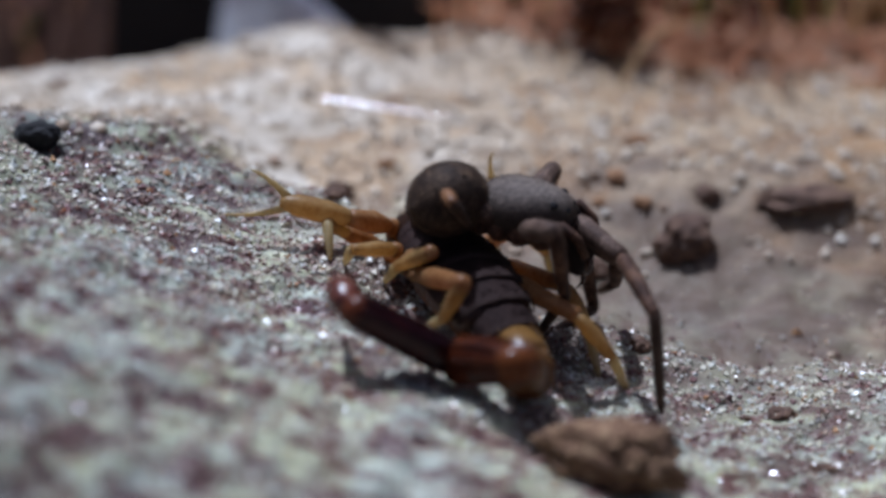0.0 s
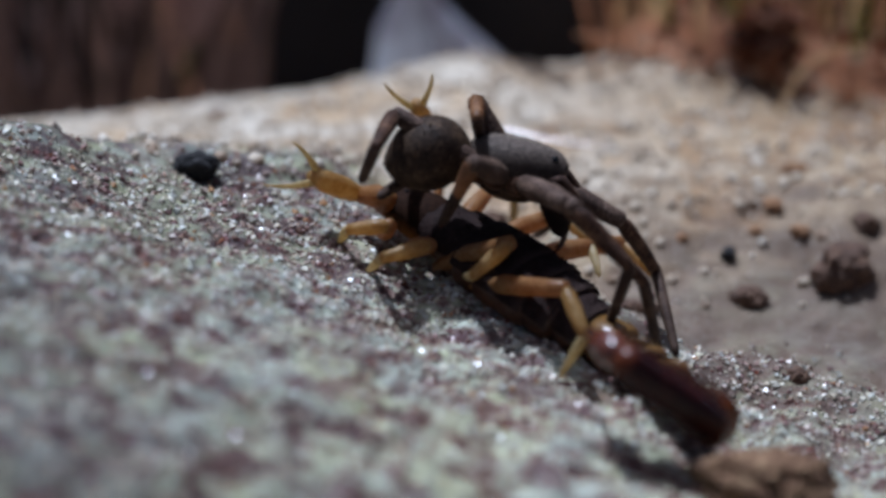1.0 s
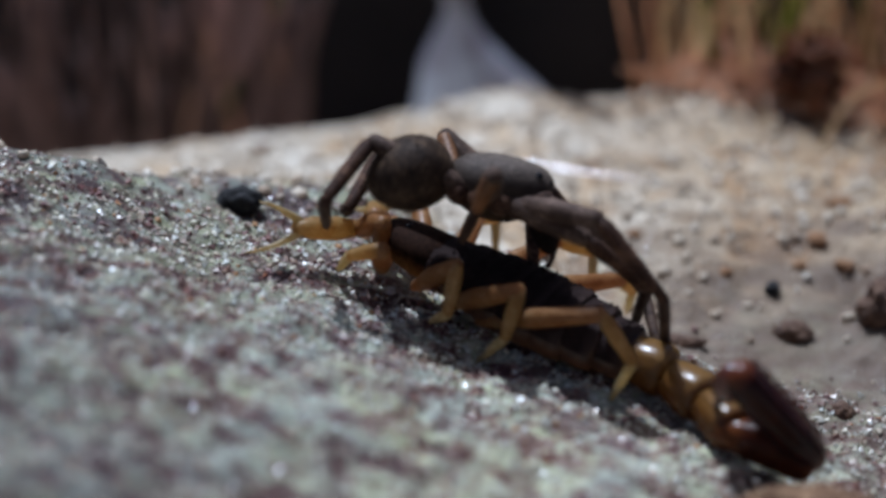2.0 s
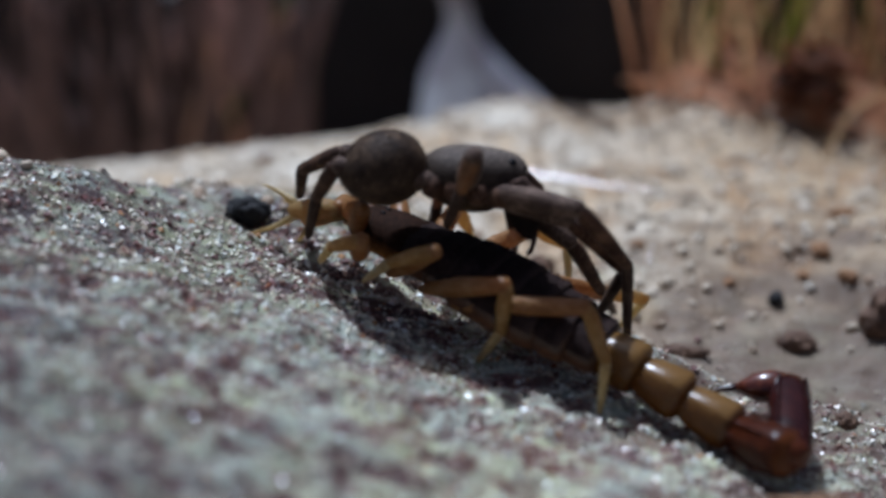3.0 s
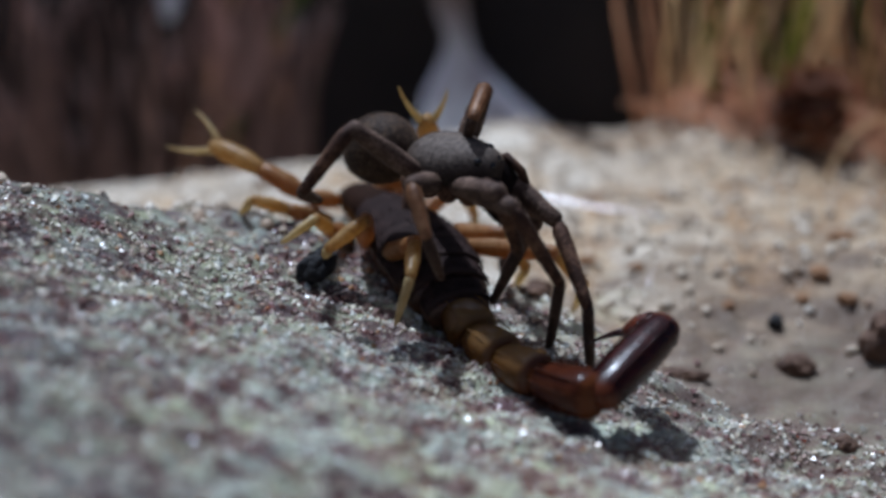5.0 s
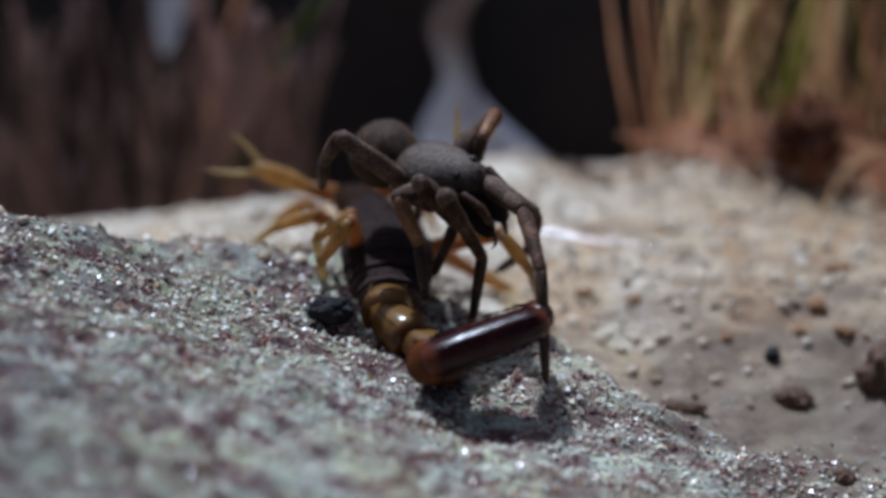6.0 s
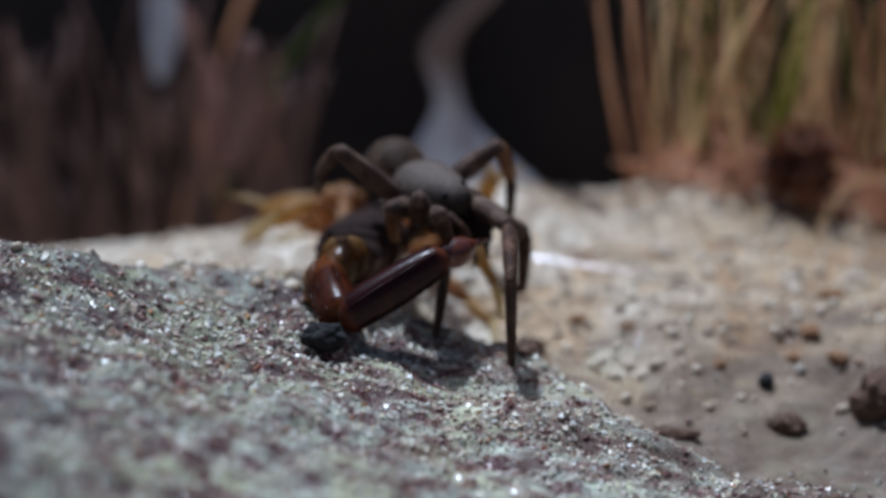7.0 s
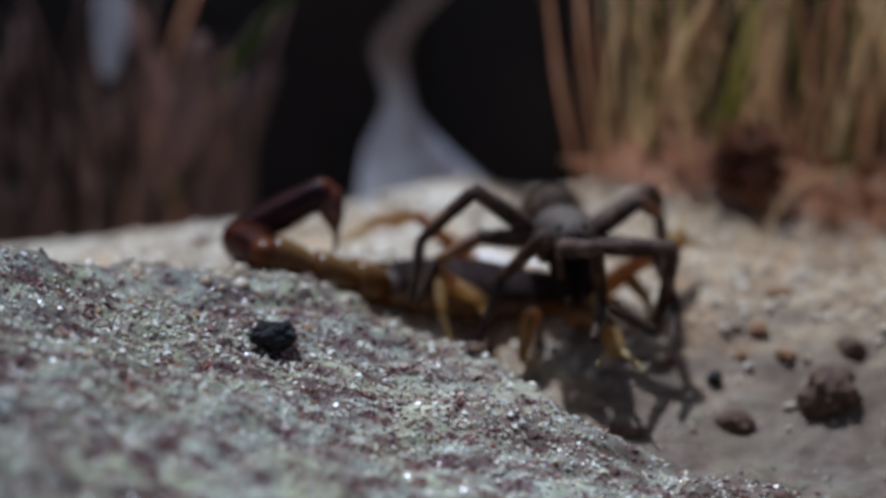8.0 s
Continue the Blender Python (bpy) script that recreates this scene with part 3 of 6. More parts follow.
def small_stones():
    stone("clod", 0.0322, 0.1604, (6.1, 3.5, 3.0), M_CLOD, "crumbly brown clod of sand lying on the slab", 1.0, 0.42, 0.2, -14)
    clod = bpy.data.objects["clod"]
    rng = random.Random(77)
    for k in range(16):
        a, e = rng.uniform(0, 6.283), rng.uniform(-0.1, 1.2)
        bm = roughen(ball(bmesh.new(), (0, 0, 0), (1, 1, 1), 2), 0.35, 0.7, k)
        bmesh.ops.scale(bm, vec=Vector((rng.uniform(0.5, 1.3), rng.uniform(0.5, 1.1), rng.uniform(0.4, 0.8))) * MM, verts=bm.verts)
        lump = part("lump", bm, M_CLOD, clod)
        lump.location = Vector((5.4 * math.cos(a) * math.cos(e), 3.2 * math.sin(a) * math.cos(e), 2.9 * math.sin(e))) * MM
    # place, half sizes in millimetres, turn
    dark = ((0.0258, 0.2088, 2.6, 0.85, 0.75, -12), (0.0397, 0.1902, 1.3, 1.1, 1.0, 20), (0.0384, 0.2122, 2.0, 1.4, 1.1, -10),
            (0.0492, 0.2149, 3.6, 2.6, 2.9, 30), (0.011, 0.2258, 1.7, 1.2, 0.9, 5), (0.0095, 0.2108, 1.6, 1.1, 0.75, 0),
            (-0.0231, 0.261, 1.8, 1.2, 0.65, 0), (0.0643, 0.2204, 5.4, 3.0, 1.4, 10), (0.0528, 0.2217, 1.5, 1.3, 1.1, 0),
            (0.0524, 0.1808, 1.5, 1.2, 0.85, 0), (0.0488, 0.1808, 0.4, 0.35, 0.3, 0), (0.054, 0.1707, 1.3, 0.8, 0.4, 0))
    for k, (x, y, a, b, c, turn) in enumerate(dark):
        stone("pebble", x, y, (a, b, c), M_BROWNSTONE, "small dark brown pebble half sunk in the sand", 4.0 + k, 0.34, 0.46, turn, "pebbles in the sand")
    stone("pebble", 0.0370, 0.2182, (0.95, 0.9, 0.9), M_BLACKSTONE, "small black pebble half sunk in the sand", 3.0, 0.3, 0.38, 0, "pebbles in the sand")
    ochre = ((0.0169, 0.2305, 1.15, 0.9, 0.75), (0.0222, 0.2274, 0.9, 0.8, 0.6), (0.0321, 0.2202, 0.8, 0.7, 0.5), (0.043, 0.2257, 1.5, 1.1, 0.9),
             (0.0453, 0.2205, 1.2, 0.9, 0.8), (0.0468, 0.2332, 1.7, 1.1, 0.8), (0.0406, 0.2218, 0.8, 0.7, 0.6))
    for k, (x, y, a, b, c) in enumerate(ochre):
        stone("ochre_pebble", x, y, (a, b, c), M_OCHRE, "small orange-brown pebble half sunk in the sand", 31.0 + k, 0.34, 0.45, 37 * k, "orange pebbles in the sand")


small_stones()


def fibre():
    rng = random.Random(14)
    # places in millimetres on the ground, height over it and thickness in millimetres
    for pts, lift, thick in ((((8.3, 243.0, 0.91), (24.6, 237.4, -0.1)), 0.0, 0.15), (((22.6, 242, 0), (25.6, 240.7, 0), (28.8, 236, 0), (31.8, 235.9, 0)), 0.4, 0.035), (((26.4, 232.3, 0), (24.7, 227.8, 0), (23.3, 224.2, 0), (22.5, 220.7, 0)), 0.4, 0.03)):
        line = []
        for a, b in zip(pts, pts[1:]):
            line += [Vector(a).lerp(Vector(b), k / 8) * MM for k in range(8)]
        line.append(Vector(pts[-1]) * MM)
        smooth = [sum(on_ground(q.x, q.y) for q in line[max(0, k - 4):k + 5]) / len(line[max(0, k - 4):k + 5]) for k in range(len(line))]
        if lift:
            line = [Vector((q.x, q.y, max(h, on_ground(q.x, q.y)) + lift * MM)) for q, h in zip(line, smooth)]
        rad = [MM * thick * min(1.0, 0.3 + 6 * k / len(line), 0.25 + 2.2 * (len(line) - 1 - k) / len(line)) * rng.uniform(0.92, 1.08) for k in range(len(line))]
        ob = part("plant_fibre", tube(bmesh.new(), line, rad, 10), M_FIBRE)
        tagged(ob, "shiny pale plant fibre lying on the sand" if thick > 0.05 else "hair-thin pale plant fibre lying on the sand", "fibre")


fibre()


# ---------------------------------------------------------------- grass, leaf and rocks behind
def blade(bm, base, height, lean, bend, width, rng):
    """One stiff stem with a slight bend."""
    pts = []
    for k in range(6):
        u = k / 5
        pts.append(Vector(base) + Vector((lean[0] * u + bend[0] * u * u, lean[1] * u + bend[1] * u * u, height * u)))
    tube(bm, pts, [width * (1 - 0.55 * k / 5) for k in range(6)], 5)


def tuft(name, x, y, spread_x, spread_y, stems, mats, height, width, label, seed, lean=0.25):
    """A tuft whose stems fan out from a few clumps."""
    rng = random.Random(seed)
    root = tagged(new(name), label, "grass")
    z0 = on_ground(x, y)
    root.location = (x, y, z0)
    many = max(4, stems // 5)
    clumps = [((-1 + 2 * (k + rng.random()) / many) * spread_x, rng.uniform(-1, 1) * spread_y) for k in range(many)]
    for mat, share, pname in mats:
        for _ in range(int(stems * share)):
            cx, cy = rng.choice(clumps)
            bx, by = cx + rng.gauss(0, 0.0022), cy + rng.gauss(0, 0.0022)
            h = height * rng.uniform(0.5, 1.15)
            bm = bmesh.new()
            blade(bm, (bx, by, on_ground(x + bx, y + by) - z0 - 0.002), h, (rng.gauss(bx * 0.12, lean * h), rng.gauss(0, lean * h)), (rng.gauss(0, 0.14 * h), rng.gauss(0, 0.1 * h)), width * rng.uniform(0.4, 1.5), rng)
            part(pname, bm, mat, root)
    return root


def backdrop_things():
    kinds = ((M_STRAW, 0.40, "dry_stem"), (M_RUST, 0.44, "rusty_stem"), (M_GREEN, 0.16, "green_stem"))
    tuft("grass_tuft", 0.0475, 0.284, 0.017, 0.010, 56, kinds, 0.058, 0.00032, "tuft of dry straw-coloured grass growing from a sandy mound", 2, 0.15)
    tuft("grass_tuft", 0.080, 0.287, 0.018, 0.013, 50, kinds, 0.058, 0.00034, "tuft of dry straw-coloured grass beside a sandy mound", 3, 0.15)
    tuft("dark_grass_tuft", -0.050, 0.325, 0.026, 0.018, 96, ((M_DARKSTEM, 0.96, "dark_stem"), (M_RUST, 0.04, "rusty_stem")), 0.045, 0.00072, "tuft of dark brown dead stems behind the slab", 5, 0.12)
    # stout stems along the edge of the tuft, and two green ones: points in millimetres, thickness
    for pts, thick, mat, label in (
            (((27.2, 274, -1), (25.0, 273.5, 9), (23.2, 273, 17), (21.6, 272, 30), (20.8, 271, 44)), 0.42, M_RUST, "stout rust-brown dry grass blade"),
            (((30.5, 275, 0), (28.4, 274, 10), (26.6, 273, 20), (25.4, 272, 34)), 0.36, M_RUST, "stout rust-brown dry grass blade"),
            (((29.0, 273, -1), (29.8, 273, 12), (31.0, 272, 26), (33.0, 271, 42)), 0.34, M_STRAW, "pale straw-coloured dry grass blade"),
            (((41.5, 268, 0), (40.2, 268, 8), (38.6, 268, 18), (37.6, 267, 34)), 0.42, M_STRAW, "stout rust-brown dry grass blade"),
            (((46.0, 270, 0), (46.2, 267, 12), (47.4, 264, 22), (49.4, 262, 36)), 0.5, M_GREEN, "yellow-green living grass blade"),
            (((44.4, 271, 0), (45.2, 269, 12), (46.8, 267, 24), (50.4, 265, 40)), 0.36, M_GREEN, "yellow-green living grass blade"),
            (((36.0, 273, 0), (36.4, 272, 12), (36.0, 271, 26), (34.4, 270, 42)), 0.32, M_GREEN, "yellow-green living grass blade")):
        lone = part("lone_grass", tube(bmesh.new(), [Vector(p) * MM for p in pts], [thick * MM * f for f in (1.1, 1.0, 0.85, 0.6, 0.4)[:len(pts)]], 8), mat)
        tagged(lone, label + " rising from the sandy mound", "grass", "stems at the edge of the tuft")
    # a bent pale stalk and a heap of rust-coloured leaves at the foot of the tuft
    bm = bmesh.new()
    tube(bm, [Vector(p) * MM for p in ((48.2, 254.5, -1.4), (49.4, 255.5, 0.8), (51.2, 257, 3.6), (53.2, 258.5, 5.2), (57, 261, 6.2), (62, 264, 6.0))], [v * MM for v in (0.32, 0.32, 0.3, 0.27, 0.22, 0.12)], 7)
    tagged(part("dry_stalk", bm, M_STRAW), "bent pale dry stalk leaning at the foot of the grass", "stalk")
    rng = random.Random(31)
    for k in range(64):
        a, e, d = rng.uniform(0, 6.283), rng.uniform(-0.5, 1.45), rng.uniform(0.55, 1.0)
        x = 0.0482 + 0.0056 * d * math.cos(a) * math.cos(e)
        y = 0.2640 + 0.0042 * d * math.sin(a) * math.cos(e)
        if k > 50:
            x, y, e, d = rng.uniform(0.053, 0.070), rng.uniform(0.264, 0.272), rng.uniform(0.0, 0.6), 0.8
        z = max(0.0042 + 0.0070 * d * math.sin(e), 0.0012)
        ln, w = rng.uniform(1.6, 3.0), rng.uniform(0.8, 1.7)
        curl = rng.uniform(0.5, 1.6)
        bm = bmesh.new()
        loft([(u * ln * MM, w * MM * math.sin(math.pi * (0.06 + 0.88 * (u + 1) / 2)), 0.16 * MM, curl * MM * u * u) for u in (-1, -0.75, -0.4, 0, 0.4, 0.75, 1)], 10, bm)
        ob = part("fallen_leaf", bm, M_DEADLEAF if k % 5 else M_DARKLEAF)
        ob.matrix_world = pose(x, y, on_ground(x, y) + z, rng.uniform(-60, 60), rng.uniform(-60, 60), rng.uniform(0, 360))
        tagged(ob, "curled rust-brown dead leaf heaped at the foot of the grass" if k % 5 else "curled dark brown dead leaf heaped at the foot of the grass", "leaf", "fallen leaves under the grass")
    # litter at the foot of the grass
    rng = random.Random(8)
    bm = bmesh.new()
    for _ in range(260):
        bx, by = 0.064 + rng.uniform(-0.034, 0.034), 0.271 + rng.gauss(0, 0.005)
        a = rng.uniform(0, 6.28)
        ln = rng.uniform(0.003, 0.009)
        z = on_ground(bx, by)
        tube(bm, [(bx, by, z + 0.0005), (bx + ln * math.cos(a) * 0.5, by + ln * math.sin(a) * 0.5, z + rng.uniform(0.0005, 0.003)), (bx + ln * math.cos(a), by + ln * math.sin(a), z + rng.uniform(0.0, 0.005))], [0.0004, 0.00035, 0.0002], 5)
    tagged(part("grass_litter", bm, M_RUST), "rust-brown dead grass litter round the tuft", "litter", kind="stuff")
    # pale leaf: half width and centre line by height, in millimetres
    bm = bmesh.new()
    shape = ((-8, 7.4, 11.5), (-3, 5.8, 9.2), (1.6, 3.6, 6.3), (5.0, 2.9, 3.9), (8.0, 2.5, 2.2), (10.6, 2.3, 1.8), (13.5, 1.5, 2.1), (16.8, 0.8, 2.6), (19.3, 1.3, 2.7), (22, 2.8, 2.5), (24.5, 5.0, 2.6), (30, 9.0, 3.3), (38, 13.0, 2.6), (44, 15.5, 0.5))
    lean = (0, 0, 0, 0, 0.2, 0.6, 1.6, 3.4, 5.0, 6.8, 8.6, 12.5, 18.0, 22.0)
    rows = []
    for (z, cx, w), fwd in zip(shape, lean):
        rows.append([bm.verts.new(((cx + q * w) * MM, (0.35 * w * (q * q - 0.5) + d - fwd) * MM, z * MM)) for d in (0.0, 0.8) for q in (-1, -0.6, -0.2, 0.2, 0.6, 1)])
    for a, b in zip(rows, rows[1:]):
        for k in range(5):
            bm.faces.new((a[k], a[k + 1], b[k + 1], b[k]))
            bm.faces.new((a[k + 6], b[k + 6], b[k + 7], a[k + 7]))
        bm.faces.new((a[0], b[0], b[6], a[6]))
        bm.faces.new((a[5], a[11], b[11], b[5]))
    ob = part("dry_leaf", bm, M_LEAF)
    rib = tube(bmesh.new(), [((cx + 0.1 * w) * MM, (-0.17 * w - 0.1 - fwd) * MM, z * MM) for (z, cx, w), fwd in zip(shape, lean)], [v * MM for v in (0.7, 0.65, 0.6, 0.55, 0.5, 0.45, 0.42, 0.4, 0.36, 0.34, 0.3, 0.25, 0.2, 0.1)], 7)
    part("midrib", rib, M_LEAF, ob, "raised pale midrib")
    ob.location = (0.0, 0.300, -0.002)
    tagged(ob, "pale grey curled dry leaf standing upright in the sand", "leaf")
    # a leaning green blade
    bm = bmesh.new()
    tube(bm, [Vector(p) * MM for p in ((-32, 302, -9), (-28, 301, 2), (-23.4, 300, 10.5), (-15.1, 299, 21.3), (-4, 298, 36))], [v * MM for v in (0.4, 0.6, 0.75, 0.7, 0.3)], 8)
    tagged(part("green_grass", bm, M_DARKGREEN), "single green grass leaning over the sand", "grass")
    # pale, pinkish and rusty dead leaves that hang before the dark stems: place, half width, half length, tilt
    for k, (x, y, z, w, h, tilt) in enumerate(((-0.0395, 0.304, 0.0190, 4.0, 9.0, -86), (-0.0345, 0.296, 0.0180, 2.2, 5.0, -100), (-0.0275, 0.298, 0.0075, 4.2, 10.0, -76), (-0.0390, 0.300, 0.0030, 1.2, 1.6, -95), (-0.0620, 0.303, 0.0115, 1.3, 6.0, -88), (-0.0320, 0.302, 0.0060, 3.4, 9.0, -98), (-0.0645, 0.300, -0.0045, 1.4, 2.4, -80))):
        bm = bmesh.new()
        loft([(u * h * MM, w * MM * math.sin(math.pi * (0.08 + 0.84 * (u + 1) / 2)), 0.25 * MM, 0.9 * MM * u * u) for u in (-1, -0.7, -0.35, 0, 0.35, 0.7, 1)], 10, bm)
        rusty = k > 0
        ob = part("dead_leaf", bm, M_PINKLEAF if rusty else M_LEAF)
        ob.matrix_world = pose(x, y, z, 0, tilt, 48)
        tagged(ob, "pinkish brown dead leaf caught among dark stems" if rusty else "pale dead leaf caught among dark stems", "leaf", "dead leaves among the stems")
    # rocks added to close the view; their near-black colour holds the shade there
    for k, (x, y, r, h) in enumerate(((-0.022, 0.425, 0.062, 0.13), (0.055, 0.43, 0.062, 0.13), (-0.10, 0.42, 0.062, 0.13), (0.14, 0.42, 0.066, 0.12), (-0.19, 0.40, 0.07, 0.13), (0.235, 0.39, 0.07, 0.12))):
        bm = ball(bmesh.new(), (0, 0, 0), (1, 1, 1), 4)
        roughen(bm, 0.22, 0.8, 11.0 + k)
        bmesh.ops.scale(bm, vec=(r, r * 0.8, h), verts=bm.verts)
        ob = part("boulder", bm, M_SHADEDROCK)
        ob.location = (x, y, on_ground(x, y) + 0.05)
        tagged(ob, "boulder behind the sand, shade painted in its near-black colour", "boulder", "boulders behind")


backdrop_things()


# ---------------------------------------------------------------- scorpion
SEG = dict(carapace=7.0, tergite=3.3, tail=(4.6, 5.0, 5.4, 7.5, 12.3), telson=4.0)
LEG_S = ((6.5, 4.2, 4.0), (8.0, 4.8, 4.4), (10.5, 5.0, 4.9), (14.0, 5.4, 5.2))
ARM = (5.0, 6.0, 7.0, 6.5)
LEG_W = ((9.5, 9.5, 11.0), (9.0, 8.5, 8.0), (7.5, 5.5, 5.5), (11.0, 8.0, 7.5))


def limb_mesh(length, r0, rmid, r1, n=10, knob=1.12):
    """A limb segment along x: narrow joint, swollen middle, rounded end."""
    L = length
    return mm_loft(((-0.15 * r0, r0 * 0.55, r0 * 0.55, 0), (0.12 * L, r0, r0, 0), (0.45 * L, rmid, rmid * 1.08, 0.03 * L * 0.2), (0.82 * L, r1 * knob, r1 * knob, 0), (L, r1, r1, 0), (L + 0.4 * r1, r1 * 0.5, r1 * 0.5, 0)), n)


def build_scorpion():
    root = tagged(new("scorpion"), "amber scorpion with black back and dark red tail under a spider", "scorpion")
    rig = {"root": root}
    L = SEG["carapace"]
    car = part("carapace", mm_loft(((-0.2, 1.3, 0.8, 0.1), (0.0, 2.0, 1.2, 0.1), (0.6, 2.4, 1.6, 0.1), (0.3 * L, 2.6, 2.1, 0.1), (0.65 * L, 2.9, 2.4, 0.1), (L, 3.0, 2.5, 0.1), (L + 0.3, 2.7, 2.2, 0.1)), 20, square=0.2), M_CARAPACE, root, "brown carapace with amber sides")
    for s in (-1, 1):
        part("eye", ball(bmesh.new(), (2.6 * MM, 0.45 * s * MM, 2.1 * MM), (0.34 * MM,) * 3), M_EYE, car, "black shiny eye")
        part("chelicera", mm_loft(((-1.7, 0.25, 0.3, -0.3), (-1.2, 0.5, 0.6, -0.2), (-0.3, 0.7, 0.8, 0), (0.4, 0.5, 0.6, 0)), 10), M_AMBER, car).location = (0, 0.75 * s * MM, 0)
    rig["carapace"] = car
    rig["tergites"] = []
    for k in range(7):
        w = (3.4, 4.1, 4.8, 5.1, 5.0, 4.5, 3.6)[k]
        h = (2.6, 3.0, 3.3, 3.3, 3.2, 2.9, 2.5)[k]
        T = SEG["tergite"]
        # soft flank, and the hard plate that lies over it
        flank = part("body_segment", mm_loft(((-0.2, w * 0.86, h * 0.82, -0.15), (0.3, w * 0.93, h * 0.88, -0.15), (T * 0.6, w * 0.97, h * 0.93, -0.12), (T, w * 0.92, h * 0.88, -0.12), (T * 1.1, w * 0.8, h * 0.78, -0.1)), 22, square=0.1), M_FLANK, root, "brown flank with amber mottling")
        bm = bmesh.new()
        rows = []
        for x, f, lift in ((-0.35, 0.95, 0), (0.25, 0.985, 0.01), (T * 0.55, 1.0, 0.02), (T * 0.80, 1.0, 0.03), (T * 0.94, 0.985, 0.02), (T * 1.0, 0.96, -0.02), (T * 1.0, 0.93, -0.05)):
            ring = []
            for q in range(15):
                a = math.radians(8 + 164 * q / 14)
                ridge = 0.10 * sum(math.exp(-((q - c) / 0.6) ** 2) for c in (4, 7, 10))
                ring.append(bm.verts.new((x * MM, w * f * math.cos(a) * MM, (h * (f + 0.04) * math.sin(a) ** 0.85 + lift + ridge - 0.1) * MM)))
            rows.append(ring)
        for a, b in zip(rows, rows[1:]):
            for q in range(14):
                bm.faces.new((a[q], a[q + 1], b[q + 1], b[q]))
        rng = random.Random(60 + k)
        for _ in range(26):
            a = math.radians(rng.uniform(15, 165))
            ball(bm, (T * rng.uniform(0.40, 0.92) * MM, w * math.cos(a) * MM, (h * 1.04 * math.sin(a) ** 0.85 + 0.02) * MM), (0.11 * MM,) * 3, 1)
        part("back_plate", bm, M_BACK, flank, "blackish brown granular back plate")
        rig["tergites"].append(flank)
    rig["tail"] = []
    for k, T in enumerate(SEG["tail"]):
        w = (2.45, 2.3, 2.2, 2.2, 2.05)[k]
        mat = (M_TAIL, M_TAIL, M_TAIL, M_REDTAIL, M_DARKTAIL)[k]
        if k < 4:
            rows = ((-0.25, 0.6, 0.6, 0), (0.1, 0.78, 0.74, 0), (0.2, 0.93, 0.88, 0.03), (0.5, 1.04, 0.98, 0.08), (0.82, 1.06, 1.06, 0.1), (0.94, 0.98, 1.0, 0.08), (0.99, 0.80, 0.82, 0.04), (1.03, 0.55, 0.55, 0))
        else:
            rows = ((-0.045, 0.1, 0.1, 0), (-0.03, 0.55, 0.5, 0), (0.01, 0.8, 0.68, 0), (0.06, 0.96, 0.80, 0.03), (0.3, 1.06, 0.88, 0.08), (0.6, 1.03, 0.86, 0.08), (0.85, 0.92, 0.80, 0.06), (0.95, 0.82, 0.74, 0.05), (0.99, 0.66, 0.6, 0.03), (1.02, 0.45, 0.42, 0), (1.035, 0.2, 0.2, 0), (1.038, 0.05, 0.05, 0))
        bm = mm_loft([(x * T if abs(x) > 0.1 or k == 4 else x, w * a, w * b, z) for x, a, b, z in rows], 22, square=0.2 if k < 4 else 0.26)
        # granular keels along the edges
        for s, f, g in ((-1, 0.74, 0.82), (1, 0.74, 0.82), (-1, 0.98, 0.22), (1, 0.98, 0.22), (-1, 0.74, -0.76), (1, 0.74, -0.76)):
            count = int(T * 2.4)
            for j in range(count):
                u = 0.10 + 0.84 * j / (count - 1)
                swell = 1.0 - 0.16 * abs(2 * u - 1.05) ** 2 + (0.06 * u if k < 4 else -0.06 * u)
                r = (0.17 if k > 2 else 0.11) * (0.8 + 0.4 * ((j * 7) % 5) / 4)
                ball(bm, (u * T * MM, s * w * f * swell * MM, (w * g * swell + 0.07) * MM), (r * 1.15 * MM, r * MM, r * MM), 1)
        rig["tail"].append(part("tail_segment", bm, mat, root, ("amber tail segment", "amber tail segment", "amber tail segment", "red-brown tail segment", "long blackish red tail segment")[k]))
    T = SEG["telson"]
    tel = part("telson", mm_loft(((-0.2, 0.7, 0.7, 0), (0.3, 1.2, 1.2, -0.1), (1.6, 1.65, 1.7, -0.2), (3.2, 1.45, 1.5, -0.1), (4.3, 0.8, 0.85, 0.1), (5.0, 0.45, 0.5, 0.2)), 14), M_BULB, root, "red-brown venom bulb")
    bm = bmesh.new()
    pts = [(4.6 + 4.4 * u, 0, 0.2 + 0.9 * u - 2.1 * u * u) for u in (0, 0.2, 0.4, 0.6, 0.8, 1.0)]
    tube(bm, [Vector(p) * MM for p in pts], [v * MM for v in (0.48, 0.38, 0.29, 0.2, 0.12, 0.03)], 8)
    part("stinger", bm, M_STING, tel, "curved black stinger")
    rig["telson"] = tel
    for side in "LR":
        rig["P" + side] = [
            part("pedipalp_femur", limb_mesh(ARM[0], 0.8, 0.95, 0.85), M_AMBER, root),
            part("pedipalp_patella", limb_mesh(ARM[1], 0.85, 1.15, 0.9), M_AMBER, root),
            part("pincer_palm", mm_loft(((-0.2, 0.5, 0.5, 0), (0.4, 0.85, 0.85, 0), (2.5, 1.15, 1.2, 0), (5.2, 1.1, 1.15, 0), (6.6, 0.95, 0.8, 0), (7.2, 0.6, 0.5, 0)), 12), M_YELLOW, root)]
        palm = rig["P" + side][2]
